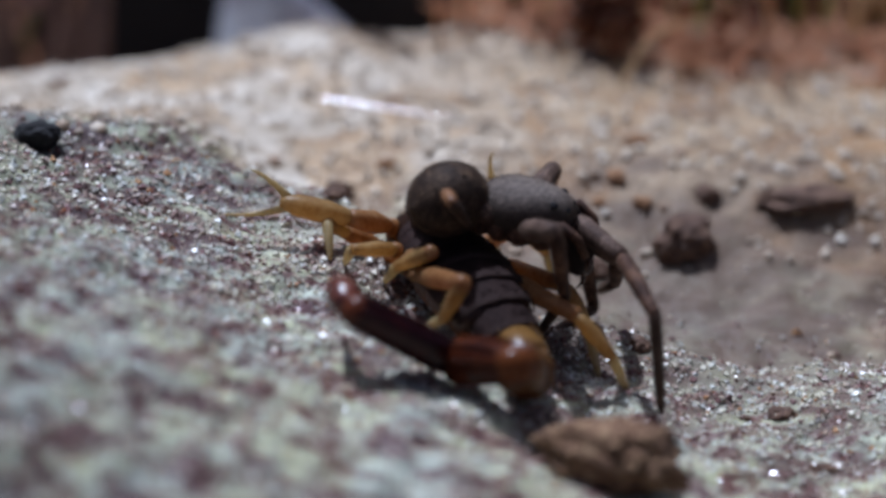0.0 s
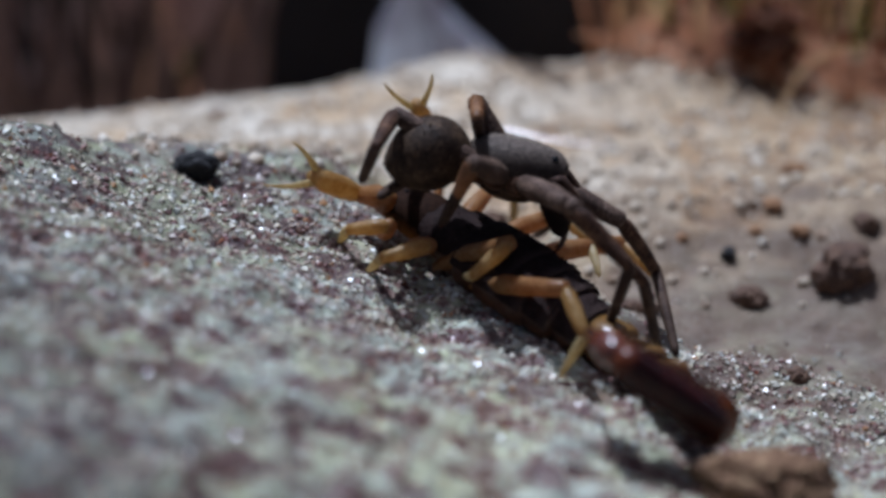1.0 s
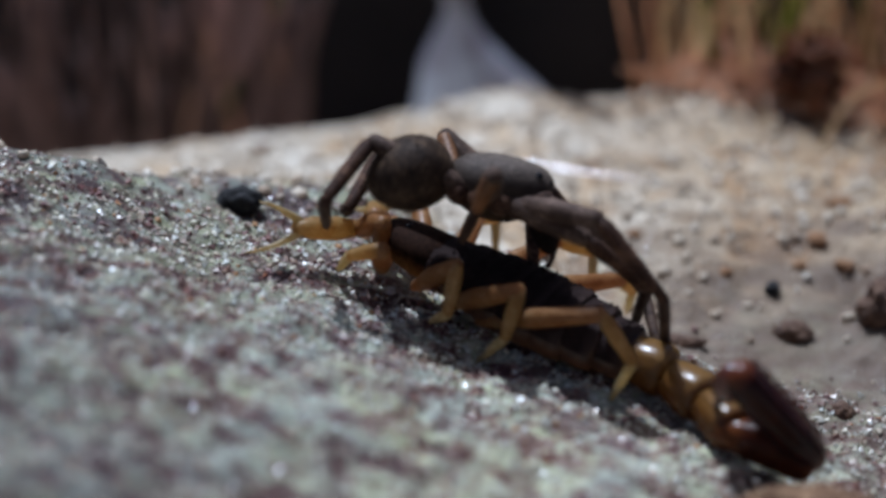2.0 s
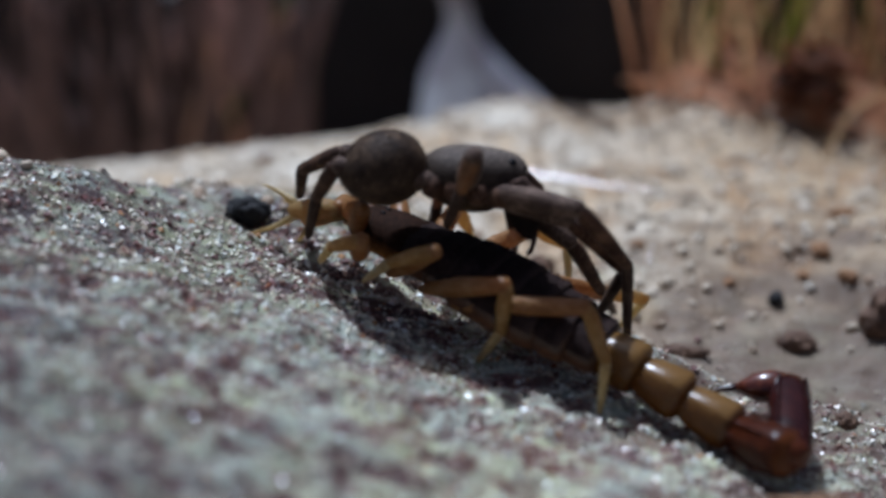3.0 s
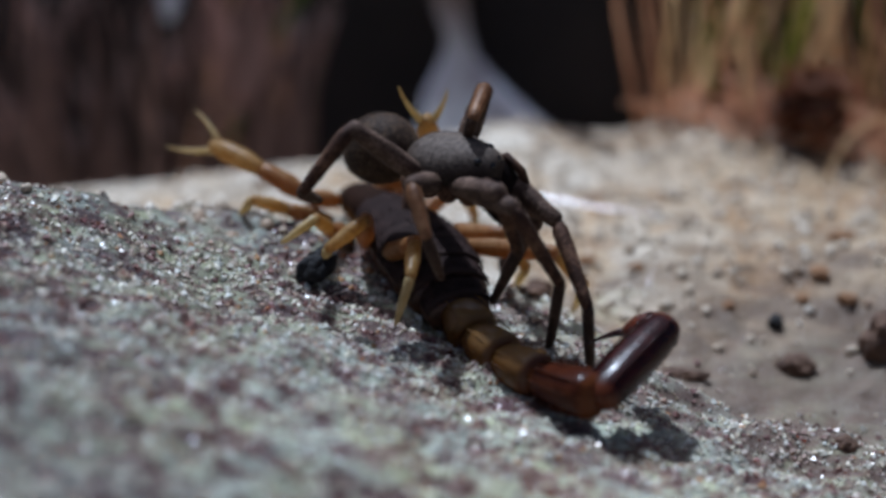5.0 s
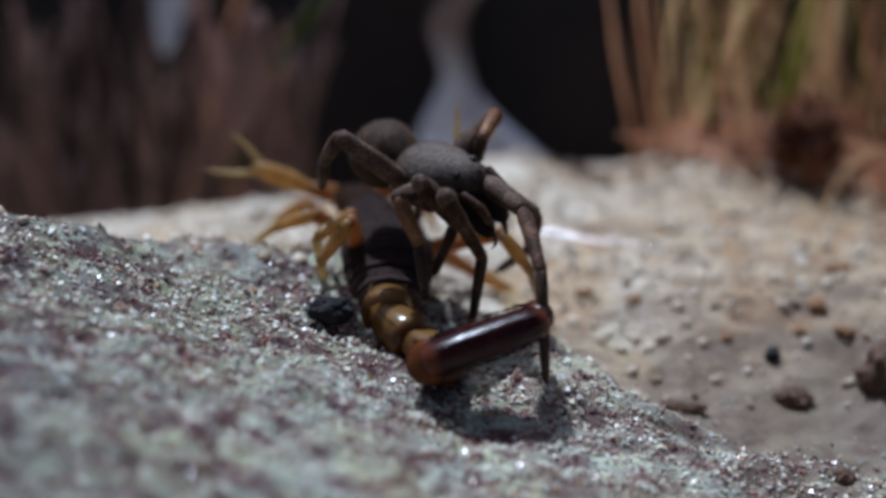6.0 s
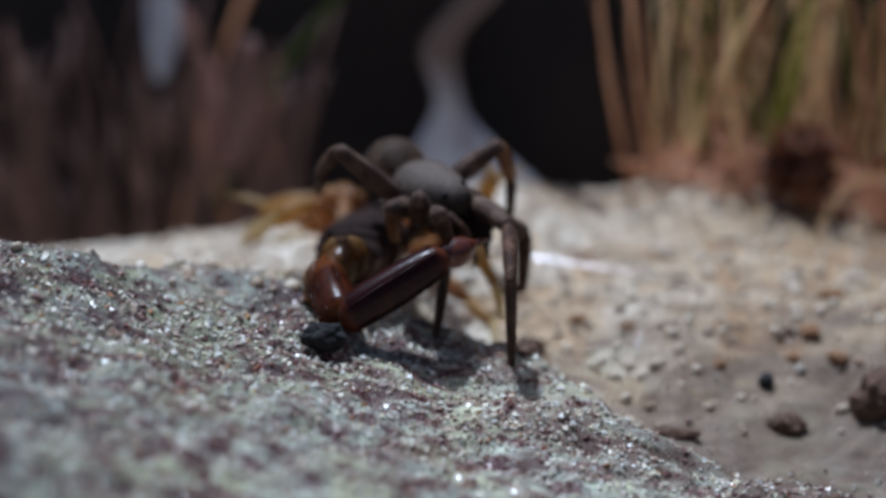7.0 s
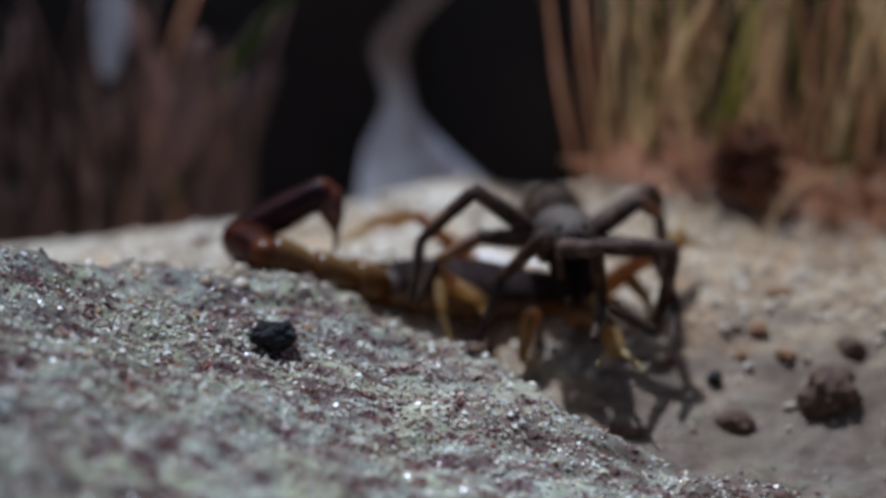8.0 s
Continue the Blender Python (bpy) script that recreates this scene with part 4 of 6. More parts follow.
        for name, s in (("fixed_finger", 1), ("movable_finger", -1)):
            bm = bmesh.new()
            pts = [(6.3 + (6.0 if s > 0 else 4.6) * u, 0, s * (0.4 + 3.4 * u - 1.3 * u * u)) for u in (0, 0.2, 0.4, 0.6, 0.8, 1.0)]
            tube(bm, [Vector(p) * MM for p in pts], [v * MM for v in (0.5, 0.38, 0.29, 0.22, 0.17, 0.05)], 8)
            part(name, bm, M_PALE, palm)
        for k in range(4):
            A, B, C = LEG_S[k]
            leg = part("leg", limb_mesh(A, 0.72, 1.02, 0.78), M_AMBER, root)
            shin = part("leg_shin", limb_mesh(B, 0.72, 0.78, 0.56), M_YELLOW, leg)
            foot = part("leg_foot", mm_loft(((-0.1, 0.3, 0.3, 0), (0.2, 0.55, 0.55, 0), (C * 0.5, 0.46, 0.48, 0), (C * 0.9, 0.27, 0.28, 0), (C, 0.1, 0.1, 0)), 8), M_PALE, leg, "pale yellow foot")
            rig["S%s%d" % (side, k + 1)] = [leg, shin, foot]
    return rig


# ---------------------------------------------------------------- spider
def build_spider():
    root = tagged(new("spider"), "hairy grey-brown spider gripping the scorpion from above", "spider")
    rng = random.Random(21)
    rig = {"root": root}
    bm = mm_loft(rounder(((-0.2, 0.7, 0.6, 0.2), (0.3, 1.8, 1.3, 0.2), (1.5, 3.0, 2.2, 0.1), (3.5, 3.6, 2.8, 0.0), (5.5, 3.4, 2.95, 0.0), (7.2, 2.7, 2.7, 0.2), (8.6, 2.2, 2.4, 0.2), (9.5, 1.7, 1.8, 0.2), (9.9, 0.9, 1.0, 0.1))), 28)
    bristles(bm, surface_spots(bm, 3600, rng), 0.3 * MM, 0.022 * MM, rng, (-0.9, 0, 0.1))
    ceph = part("cephalothorax", bm, M_CHEST, root, "furry head and chest with sunlight painted grey on top")
    for s in (-1, 1):
        for x, y, z, r in ((9.35, 0.62, 1.35, 0.52), (8.3, 1.25, 2.0, 0.5), (9.6, 0.35, 0.62, 0.26), (9.45, 1.0, 0.62, 0.26)):
            part("eye", ball(bmesh.new(), (x * MM, s * y * MM, z * MM), (r * MM,) * 3), M_EYE, ceph, "black shiny eye")
        bm = mm_loft(((0, 0.9, 0.9, 0), (0.7, 1.35, 1.4, 0), (2.6, 1.5, 1.55, 0), (4.6, 1.15, 1.2, 0), (5.6, 0.7, 0.75, 0), (6.0, 0.3, 0.3, 0)), 14)
        bristles(bm, surface_spots(bm, 240, rng), 0.55 * MM, 0.035 * MM, rng, (0.6, 0, 0))
        jaw = part("chelicera", bm, M_FANG, ceph, "blackish hairy jaw")
        jaw.matrix_basis = pose(8.4 * MM, s * 1.25 * MM, 0.3 * MM, 0, 62, 0)
        bm = bmesh.new()
        tube(bm, [Vector(q) * MM for q in ((5.2, -s * 0.2, 0.3), (6.3, -s * 0.35, 0.1), (7.2, -s * 0.3, -0.5), (7.6, -s * 0.1, -1.3))], [v * MM for v in (0.36, 0.3, 0.2, 0.05)], 7)
        part("fang", bm, M_STING, jaw, "curved black fang")
        bm = bmesh.new()
        tube(bm, [Vector(p) * MM for p in ((7.6, s * 1.9, -0.4), (9.6, s * 2.2, 0.6), (11.2, s * 2.0, -0.6), (11.9, s * 1.7, -2.6))], [v * MM for v in (0.5, 0.52, 0.48, 0.4)], 9)
        part("palp", bm, M_LEG, ceph)
    part("sternum", mm_loft(rounder(((0.6, 0.4, 0.3, -1.4), (1.4, 1.7, 1.0, -1.7), (4.0, 2.5, 1.5, -2.0), (6.6, 2.0, 1.3, -1.9), (8.0, 0.8, 0.7, -1.5)), 3), 18), M_ABDOMEN, ceph, "dark brown underside of the chest")
    for s in (-1, 1):
        for k in range(4):
            bm = mm_loft(rounder(((0.0, 0.3, 0.3, 0), (0.5, 0.95, 0.95, 0), (1.8, 1.2, 1.2, 0), (3.0, 1.0, 1.0, 0), (3.4, 0.4, 0.4, 0)), 3), 12)
            part("coxa", bm, M_LEG, ceph).matrix_basis = pose((6.6 - 1.4 * k) * MM, s * 0.6 * MM, -1.5 * MM, 0, 0, s * (62 + 20 * k)) @ pose(0, 0, 0, 0, -10, 0)
    rig["cephalothorax"] = ceph
    bm = mm_loft(rounder([(1.0 * x, 1.0 * w, 1.02 * h, z + 0.3) for x, w, h, z in ((-0.3, 0.5, 0.5, 0), (0.2, 1.5, 1.5, 0.1), (1.2, 2.7, 2.7, 0.2), (2.8, 3.4, 3.4, 0.2), (4.6, 3.6, 3.5, 0.1), (6.3, 3.1, 2.9, 0.0), (7.5, 2.0, 1.9, -0.2), (8.2, 0.9, 0.9, -0.3), (8.5, 0.4, 0.4, -0.3))]), 30)
    bristles(bm, surface_spots(bm, 5200, rng), 0.34 * MM, 0.022 * MM, rng, (1.0, 0, 0))
    rig["abdomen"] = part("abdomen", bm, M_ABDOMEN, root, "round mottled brown hairy abdomen")
    for side in "LR":
        for k in range(4):
            A, B, C = LEG_W[k]
            bm = limb_mesh(A, 0.95, 1.12, 0.85, 12)
            bristles(bm, surface_spots(bm, 420, rng), 0.34 * MM, 0.022 * MM, rng)
            leg = part("leg", bm, M_FEMUR, root, "grey-brown hairy thigh")
            bm = limb_mesh(B, 0.82, 0.74, 0.58, 12)
            bristles(bm, surface_spots(bm, 420, rng), 0.34 * MM, 0.022 * MM, rng)
            shin = part("leg_shin", bm, M_HINDLEG if k == 2 else M_LEG, leg)
            bm = mm_loft(((-0.15, 0.35, 0.35, 0), (0.2, 0.62, 0.62, 0), (C * 0.5, 0.56, 0.56, 0), (C * 0.92, 0.42, 0.42, 0), (C, 0.22, 0.22, 0)), 10)
            bristles(bm, surface_spots(bm, 300, rng), 0.3 * MM, 0.02 * MM, rng)
            foot = part("leg_foot", bm, M_DARKLEG, leg, "dark tapering foot")
            rig["W%s%d" % (side, k + 1)] = [leg, shin, foot]
    return rig


scorpion = build_scorpion()
spider = build_spider()

black = stone("black_pebble", -0.0209, 0.2084, (2.2, 1.6, 1.5), M_BLACKSTONE, "black angular pebble lying on the slab", 9.0, 0.3, 0.15)

# ---------------------------------------------------------------- how they move
TRACK = {}


def joints(name, t, points):
    TRACK.setdefault(name, []).append((t, points))


# -- joints begin --
# Joints in millimetres, time by time: first the trunks, then each limb.
joints("scorpion_trunk", 0, ((17.8, 204.5, -2.0), (20.6, 190.6, -1.1), (25.1, 180.2, -4.6), (24.3, 167.8, -2.1), (19.0, 172.9, -3.7), (9.1, 170.0, 2.9), (8.7, 174.5, 3.3)))
joints("scorpion_trunk", 0.5, ((7.7, 200.3, 1.0), (13.7, 186.2, 2.5), (22.0, 185.4, -4.1), (24.3, 173.1, -3.6), (24.9, 165.6, -2.8), (14.2, 170.5, 0.8), (11.5, 174.0, 0.8)))
joints("scorpion_trunk", 1, ((-0.7, 204.0, 4.5), (8.9, 195.2, 1.2), (18.6, 186.2, -3.1), (24.7, 175.3, -4.1), (27.7, 168.4, -4.4), (18.6, 165.1, 3.2), (17.7, 169.5, 2.7)))
joints("scorpion_trunk", 1.5, ((-3.7, 198.0, 5.3), (7.4, 191.6, 1.4), (18.7, 185.8, -2.6), (25.6, 175.5, -4.4), (32.3, 173.2, -6.7), (25.1, 166.8, 1.0), (23.7, 170.7, -0.7)))
joints("scorpion_trunk", 3, ((-8.1, 198.0, 8.8), (3.1, 191.3, 5.1), (15.0, 185.2, 0.1), (27.1, 178.4, -5.6), (31.3, 172.2, -5.5), (32.9, 184.2, -3.2), (26.9, 184.1, -3.8)))
joints("scorpion_trunk", 3.5, ((-9.8, 198.1, 9.1), (2.0, 192.9, 4.9), (14.0, 187.2, -0.2), (26.3, 180.4, -5.3), (31.7, 175.2, -5.4), (33.4, 187.3, -3.8), (26.6, 187.6, -5.5)))
joints("scorpion_trunk", 4, ((-11.0, 196.0, 12.5), (0.3, 192.7, 6.1), (11.8, 187.6, -0.5), (23.5, 179.2, -4.6), (30.9, 179.1, -5.5), (31.6, 176.8, 6.6), (25.1, 176.2, 2.7)))
joints("scorpion_trunk", 4.2, ((-12.8, 202.0, 10.5), (-0.5, 200.3, 5.2), (10.3, 190.9, -0.1), (20.5, 181.7, -3.7), (27.9, 181.7, -4.9), (30.5, 175.8, 5.6), (24.8, 175.7, 3.4)))
joints("scorpion_trunk", 5.3, ((-9.0, 226.3, 6.4), (-4.3, 212.2, 5.4), (-1.2, 199.3, 2.6), (4.3, 189.0, 0.6), (7.4, 182.2, 0.4), (17.3, 189.0, 2.6), (15.5, 193.1, 2.0)))
joints("scorpion_trunk", 5.5, ((-9.3, 228.0, 6.3), (-4.9, 214.6, 5.3), (-2.5, 200.2, 3.2), (2.7, 190.8, 1.4), (5.4, 183.8, 0.6), (16.4, 187.1, 4.8), (14.8, 191.2, 4.2)))
joints("scorpion_trunk", 6, ((-10.3, 232.9, 7.6), (-6.4, 220.7, 6.1), (-5.1, 204.3, 4.2), (-2.1, 195.4, 2.4), (-0.4, 188.1, 3.0), (11.0, 190.0, 7.2), (9.1, 194.0, 6.4)))
joints("scorpion_trunk", 6.5, ((-11.6, 239.9, 7.0), (-8.5, 227.2, 6.8), (-7.4, 211.7, 5.6), (-6.0, 201.6, 3.9), (-4.1, 194.4, 5.1), (7.4, 197.0, 8.8), (6.1, 201.3, 8.3)))
joints("scorpion_trunk", 7, ((-7.4, 247.8, 3.6), (-7.3, 233.7, 5.4), (-9.4, 217.7, 7.1), (-11.7, 211.4, 5.8), (-9.7, 204.2, 6.4), (1.5, 205.6, 11.5), (4.1, 209.2, 11.4)))
joints("scorpion_trunk", 7.3, ((-6.6, 249.9, 3.0), (-7.6, 235.5, 5.2), (-10.4, 226.0, 5.0), (-12.6, 214.5, 5.6), (-11.5, 207.4, 7.6), (-0.4, 208.9, 13.0), (1.6, 212.9, 12.6)))
joints("scorpion_trunk", 7.5, ((7.9, 237.7, -0.9), (1.1, 226.1, 1.8), (-4.5, 216.3, 4.8), (-10.8, 205.8, 7.0), (-14.4, 212.3, 7.9), (-3.7, 215.5, 12.8), (-0.9, 212.1, 13.7)))
joints("scorpion_trunk", 8, ((25.1, 229.3, -0.9), (13.5, 233.3, -1.2), (0.3, 228.3, 1.1), (-11.1, 224.2, 5.3), (-16.2, 229.6, 6.0), (-5.6, 231.7, 11.9), (-5.6, 230.4, 7.2)))
joints("spider_trunk", 0, ((23.2, 191.6, 5.6), (31.5, 186.9, 4.9), (16.5, 187.2, 5.9)))
joints("spider_trunk", 0.5, ((15.4, 192.0, 8.0), (24.1, 188.3, 7.2), (7.8, 190.2, 10.0)))
joints("spider_trunk", 1, ((7.1, 196.1, 11.8), (16.2, 194.5, 9.3), (-0.7, 194.2, 11.2)))
joints("spider_trunk", 1.5, ((3.0, 192.5, 13.2), (12.0, 191.0, 10.6), (-4.6, 189.9, 12.8)))
joints("spider_trunk", 3, ((-1.8, 192.4, 15.7), (7.6, 191.6, 14.5), (-9.3, 189.5, 15.9)))
joints("spider_trunk", 3.5, ((-4.0, 193.9, 16.1), (4.9, 191.7, 13.9), (-10.9, 189.9, 15.6)))
joints("spider_trunk", 4, ((-4.0, 193.7, 17.2), (5.1, 192.6, 14.8), (-11.5, 190.8, 17.5)))
joints("spider_trunk", 4.2, ((-4.7, 201.3, 15.4), (4.4, 200.3, 12.9), (-12.6, 199.7, 15.0)))
joints("spider_trunk", 5.3, ((-2.6, 202.4, 17.1), (5.2, 197.0, 16.8), (-7.4, 208.8, 16.4)))
joints("spider_trunk", 5.5, ((-3.5, 204.3, 17.1), (4.4, 199.1, 16.7), (-7.7, 211.1, 16.3)))
joints("spider_trunk", 6, ((-3.7, 210.2, 17.3), (3.9, 204.5, 16.1), (-7.3, 217.2, 16.5)))
joints("spider_trunk", 6.5, ((-5.0, 215.9, 17.2), (2.8, 210.6, 16.3), (-8.3, 223.2, 16.2)))
joints("spider_trunk", 7, ((-3.4, 221.5, 15.8), (3.3, 215.1, 13.8), (-4.8, 229.3, 14.4)))
joints("spider_trunk", 7.3, ((-3.4, 225.6, 15.0), (3.5, 219.4, 12.8), (-4.8, 233.3, 13.6)))
joints("spider_trunk", 7.5, ((5.5, 229.0, 13.8), (6.5, 219.9, 11.4), (5.2, 236.5, 11.2)))
joints("spider_trunk", 8, ((19.9, 229.0, 8.5), (21.0, 219.6, 7.9), (19.4, 236.8, 6.8)))
joints("PL", 0, ((15.1, 198.8, 0.0), (10.8, 195.2, 2.2), (3.7, 195.6, 3.8), (-2.1, 196.0, 5.1)))
joints("PL", 0.5, ((6.1, 194.9, 4.1), (2.4, 190.8, 6.4), (-3.4, 187.7, 8.3), (-8.2, 185.2, 9.9)))
joints("PL", 1, ((-0.7, 197.6, 6.6), (-3.6, 202.7, 5.2), (-8.4, 198.9, 8.4), (-12.3, 195.8, 11.0)))
joints("PL", 1.5, ((-4.1, 191.9, 7.9), (-7.0, 196.7, 5.8), (-11.6, 191.9, 7.8), (-15.3, 188.1, 9.5)))
joints("PL", 3, ((-7.8, 192.2, 11.7), (-9.2, 197.6, 9.8), (-15.1, 201.1, 8.9), (-19.9, 203.9, 8.2)))
joints("PL", 3.5, ((-10.5, 191.1, 10.1), (-12.5, 196.0, 7.4), (-15.3, 190.1, 9.3), (-17.7, 185.2, 10.9)))
joints("PL", 4, ((-12.8, 190.2, 14.8), (-17.0, 187.0, 17.7), (-23.5, 186.9, 20.1), (-28.7, 186.8, 22.1)))
joints("PL", 5.5, ((-14.0, 230.5, 5.6), (-19.3, 230.0, 8.4), (-25.0, 233.3, 10.1), (-29.7, 236.0, 11.6)))
joints("PL", 6, ((-10.8, 236.1, 6.3), (-14.8, 232.2, 8.5), (-23.0, 232.0, 12.0), (-29.7, 231.9, 14.9)))
joints("PL", 6.5, ((-11.8, 243.1, 5.7), (-15.8, 247.5, 5.5), (-24.7, 247.2, 9.0), (-32.0, 246.9, 11.8)))
joints("PL", 7, ((-9.0, 244.1, 7.9), (-14.2, 246.7, 6.7), (-20.8, 248.0, 5.0), (-26.1, 249.1, 3.6)))
joints("PL", 7.3, ((-8.9, 246.3, 7.2), (-14.2, 248.8, 6.4), (-21.5, 248.3, 7.2), (-27.4, 247.8, 7.9)))
joints("PL", 7.5, ((8.9, 226.3, 1.2), (10.5, 220.5, 1.7), (12.2, 213.9, 1.7), (13.5, 208.4, 1.7)))
joints("PL", 8, ((24.8, 226.9, -2.3), (25.5, 221.0, -1.7), (25.4, 214.1, -2.2), (25.4, 208.5, -2.6)))
joints("PR", 0, ((22.3, 208.3, -3.4), (25.9, 213.1, -3.1), (27.2, 208.1, 1.5), (28.2, 204.1, 5.3)))
joints("PR", 0.5, ((11.4, 204.2, 3.9), (13.4, 209.7, 5.3), (13.1, 204.8, 10.1), (12.9, 200.7, 14.0)))
joints("PR", 1, ((2.3, 209.8, 5.7), (3.5, 215.5, 7.2), (2.1, 211.3, 12.4), (1.0, 207.8, 16.7)))
joints("PR", 1.5, ((-2.7, 204.4, 4.7), (-3.7, 199.2, 7.6), (-2.5, 205.9, 6.5), (-1.5, 211.4, 5.7)))
joints("PR", 3, ((-9.4, 203.3, 8.9), (-10.3, 197.5, 10.1), (-13.9, 202.8, 7.5), (-16.8, 207.1, 5.3)))
joints("PR", 3.5, ((-10.5, 203.4, 11.6), (-12.6, 209.0, 12.4), (-15.3, 205.4, 17.6), (-17.4, 202.4, 21.9)))
joints("PR", 4, ((-9.4, 202.9, 12.9), (-8.4, 208.4, 14.9), (-9.9, 205.0, 20.6), (-11.1, 202.1, 25.3)))
joints("PR", 5.5, ((-5.1, 224.1, 8.8), (0.6, 223.7, 10.8), (1.1, 219.7, 16.3), (1.5, 216.4, 20.8)))
joints("PR", 6, ((-5.0, 229.3, 9.6), (0.8, 228.8, 10.9), (2.8, 224.6, 16.0), (4.4, 221.1, 20.1)))
joints("PR", 6.5, ((-4.3, 239.3, 7.5), (1.6, 239.2, 8.7), (3.1, 234.7, 13.7), (4.3, 231.1, 17.8)))
joints("PR", 7, ((-0.4, 246.0, 4.9), (5.6, 246.0, 5.5), (7.4, 242.0, 10.7), (8.9, 238.7, 15.1)))
joints("PR", 7.3, ((-0.3, 246.8, 4.8), (5.7, 246.8, 5.4), (7.5, 242.8, 10.7), (9.0, 239.6, 15.1)))
joints("PR", 7.5, ((11.1, 227.6, 6.1), (14.5, 232.4, 7.1), (17.1, 238.6, 8.6), (19.2, 243.7, 9.7)))
joints("PR", 8, ((26.7, 228.5, 2.5), (31.9, 230.9, 4.0), (35.6, 236.7, 4.5), (38.6, 241.4, 4.9)))
joints("SL1", 0, ((10.6, 197.1, -0.1), (8.7, 191.7, -1.0)))
joints("SL1", 0.5, ((4.6, 191.2, 3.7), (0.6, 194.8, -0.8)))
joints("SL1", 1, ((-0.7, 194.1, 4.8), (-5.8, 197.8, 1.8)))
joints("SL1", 1.5, ((-4.1, 188.6, 6.4), (-8.7, 193.9, 2.6)))
joints("SL1", 3, ((-7.7, 188.5, 9.8), (-12.1, 193.7, 5.8)))
joints("SL1", 3.5, ((-10.3, 187.6, 7.1), (-12.9, 193.1, 3.6)))
joints("SL1", 4, ((-11.9, 186.6, 12.5), (-16.6, 192.1, 9.1)))
joints("SL1", 5.5, ((-15.5, 229.8, 4.5), (-22.9, 228.9, 4.0)))
joints("SL1", 6, ((-15.7, 235.2, 6.0), (-21.5, 235.9, 0.6)))
joints("SL1", 6.5, ((-18.4, 241.2, 7.1), (-24.8, 239.5, 3.5)))
joints("SL1", 7, ((-16.3, 242.5, 5.4), (-23.3, 239.5, 3.1)))
joints("SL1", 7.3, ((-16.2, 249.9, 3.4), (-23.6, 250.1, 0.5)))
joints("SL1", 7.5, ((0.5, 234.5, 3.5), (-1.9, 239.5, -0.8)))
joints("SL1", 8, ((28.3, 230.2, 1.7), (31.5, 225.4, -3.8)))
joints("SL2", 0, ((15.0, 190.2, 0.7), (10.1, 191.8, -1.4)))
joints("SL2", 0.5, ((6.9, 185.5, 3.5), (3.3, 190.9, -0.9)))
joints("SL2", 1, ((3.2, 190.3, 4.1), (-2.9, 192.6, 0.6)))
joints("SL2", 1.5, ((2.9, 186.2, 5.5), (1.3, 186.8, -0.7)))
joints("SL2", 3, ((-0.6, 186.7, 9.3), (-7.8, 189.9, 5.1)))
joints("SL2", 3.5, ((-0.8, 186.9, 6.5), (-7.0, 187.0, 1.8)))
joints("SL2", 4, ((-7.6, 184.3, 11.4), (-15.7, 187.0, 8.8)))
joints("SL2", 5.5, ((-13.4, 214.2, 7.7), (-16.9, 212.6, 6.3)))
joints("SL2", 6, ((-13.5, 219.2, 9.2), (-21.1, 221.1, 4.9)))
joints("SL2", 6.5, ((-15.4, 226.4, 9.8), (-21.8, 225.0, 6.9)))
joints("SL2", 7, ((-13.7, 236.5, 8.8), (-20.8, 234.7, 4.7)))
joints("SL2", 7.3, ((-13.6, 238.8, 8.4), (-21.0, 239.8, 3.5)))
joints("SL2", 7.5, ((-1.5, 229.8, 5.2), (-4.7, 229.4, 1.4)))
joints("SL2", 8, ((22.7, 230.3, 3.2), (24.4, 224.6, -1.8)))
joints("SL3", 0, ((18.0, 184.6, 2.5), (14.0, 191.3, -3.2)))
joints("SL3", 0.5, ((15.6, 195.3, 0.7), (13.6, 192.1, -2.3)))
joints("SL3", 1, ((11.0, 188.8, 4.9), (6.6, 191.7, 0.4)))
joints("SL3", 1.5, ((8.7, 183.2, 5.0), (3.8, 185.6, -2.9)))
joints("SL3", 3, ((6.0, 183.7, 6.9), (3.3, 186.6, -1.9)))
joints("SL3", 3.5, ((5.1, 184.9, 7.0), (3.3, 186.6, -1.8)))
joints("SL3", 4, ((1.1, 181.7, 7.6), (2.0, 185.1, -1.3)))
joints("SL3", 5.5, ((-9.6, 210.2, 11.8), (-16.7, 211.7, 5.5)))
joints("SL3", 6, ((-9.5, 213.7, 10.7), (-13.1, 213.8, 5.7)))
joints("SL3", 6.5, ((-13.2, 219.8, 10.2), (-20.5, 224.6, 6.2)))
joints("SL3", 7, ((-10.8, 247.8, 2.8), (-20.0, 249.1, 0.4)))
joints("SL3", 7.3, ((-10.9, 249.8, 6.0), (-19.0, 250.5, 0.9)))
joints("SL3", 7.5, ((-4.9, 239.7, 3.4), (-8.1, 233.8, 1.6)))
joints("SL3", 8, ((7.9, 238.4, -0.4), (-1.8, 239.7, 0.0)))
joints("SL4", 0, ((20.3, 177.2, 2.2), (17.4, 183.9, -5.0)))
joints("SL4", 0.5, ((18.8, 177.0, 4.0), (18.0, 180.1, -2.7)))
joints("SL4", 1, ((15.8, 182.4, 2.6), (15.2, 179.2, -5.1)))
joints("SL4", 1.5, ((16.1, 180.2, 3.4), (16.5, 181.6, -5.0)))
joints("SL4", 3, ((13.4, 181.8, 5.4), (14.6, 180.2, -4.7)))
joints("SL4", 3.5, ((12.7, 183.0, 2.7), (16.0, 179.2, -5.4)))
joints("SL4", 4, ((6.6, 180.2, 10.8), (5.3, 179.7, 0.6)))
joints("SL4", 5.5, ((-5.8, 201.6, 10.6), (-8.4, 199.0, 3.4)))
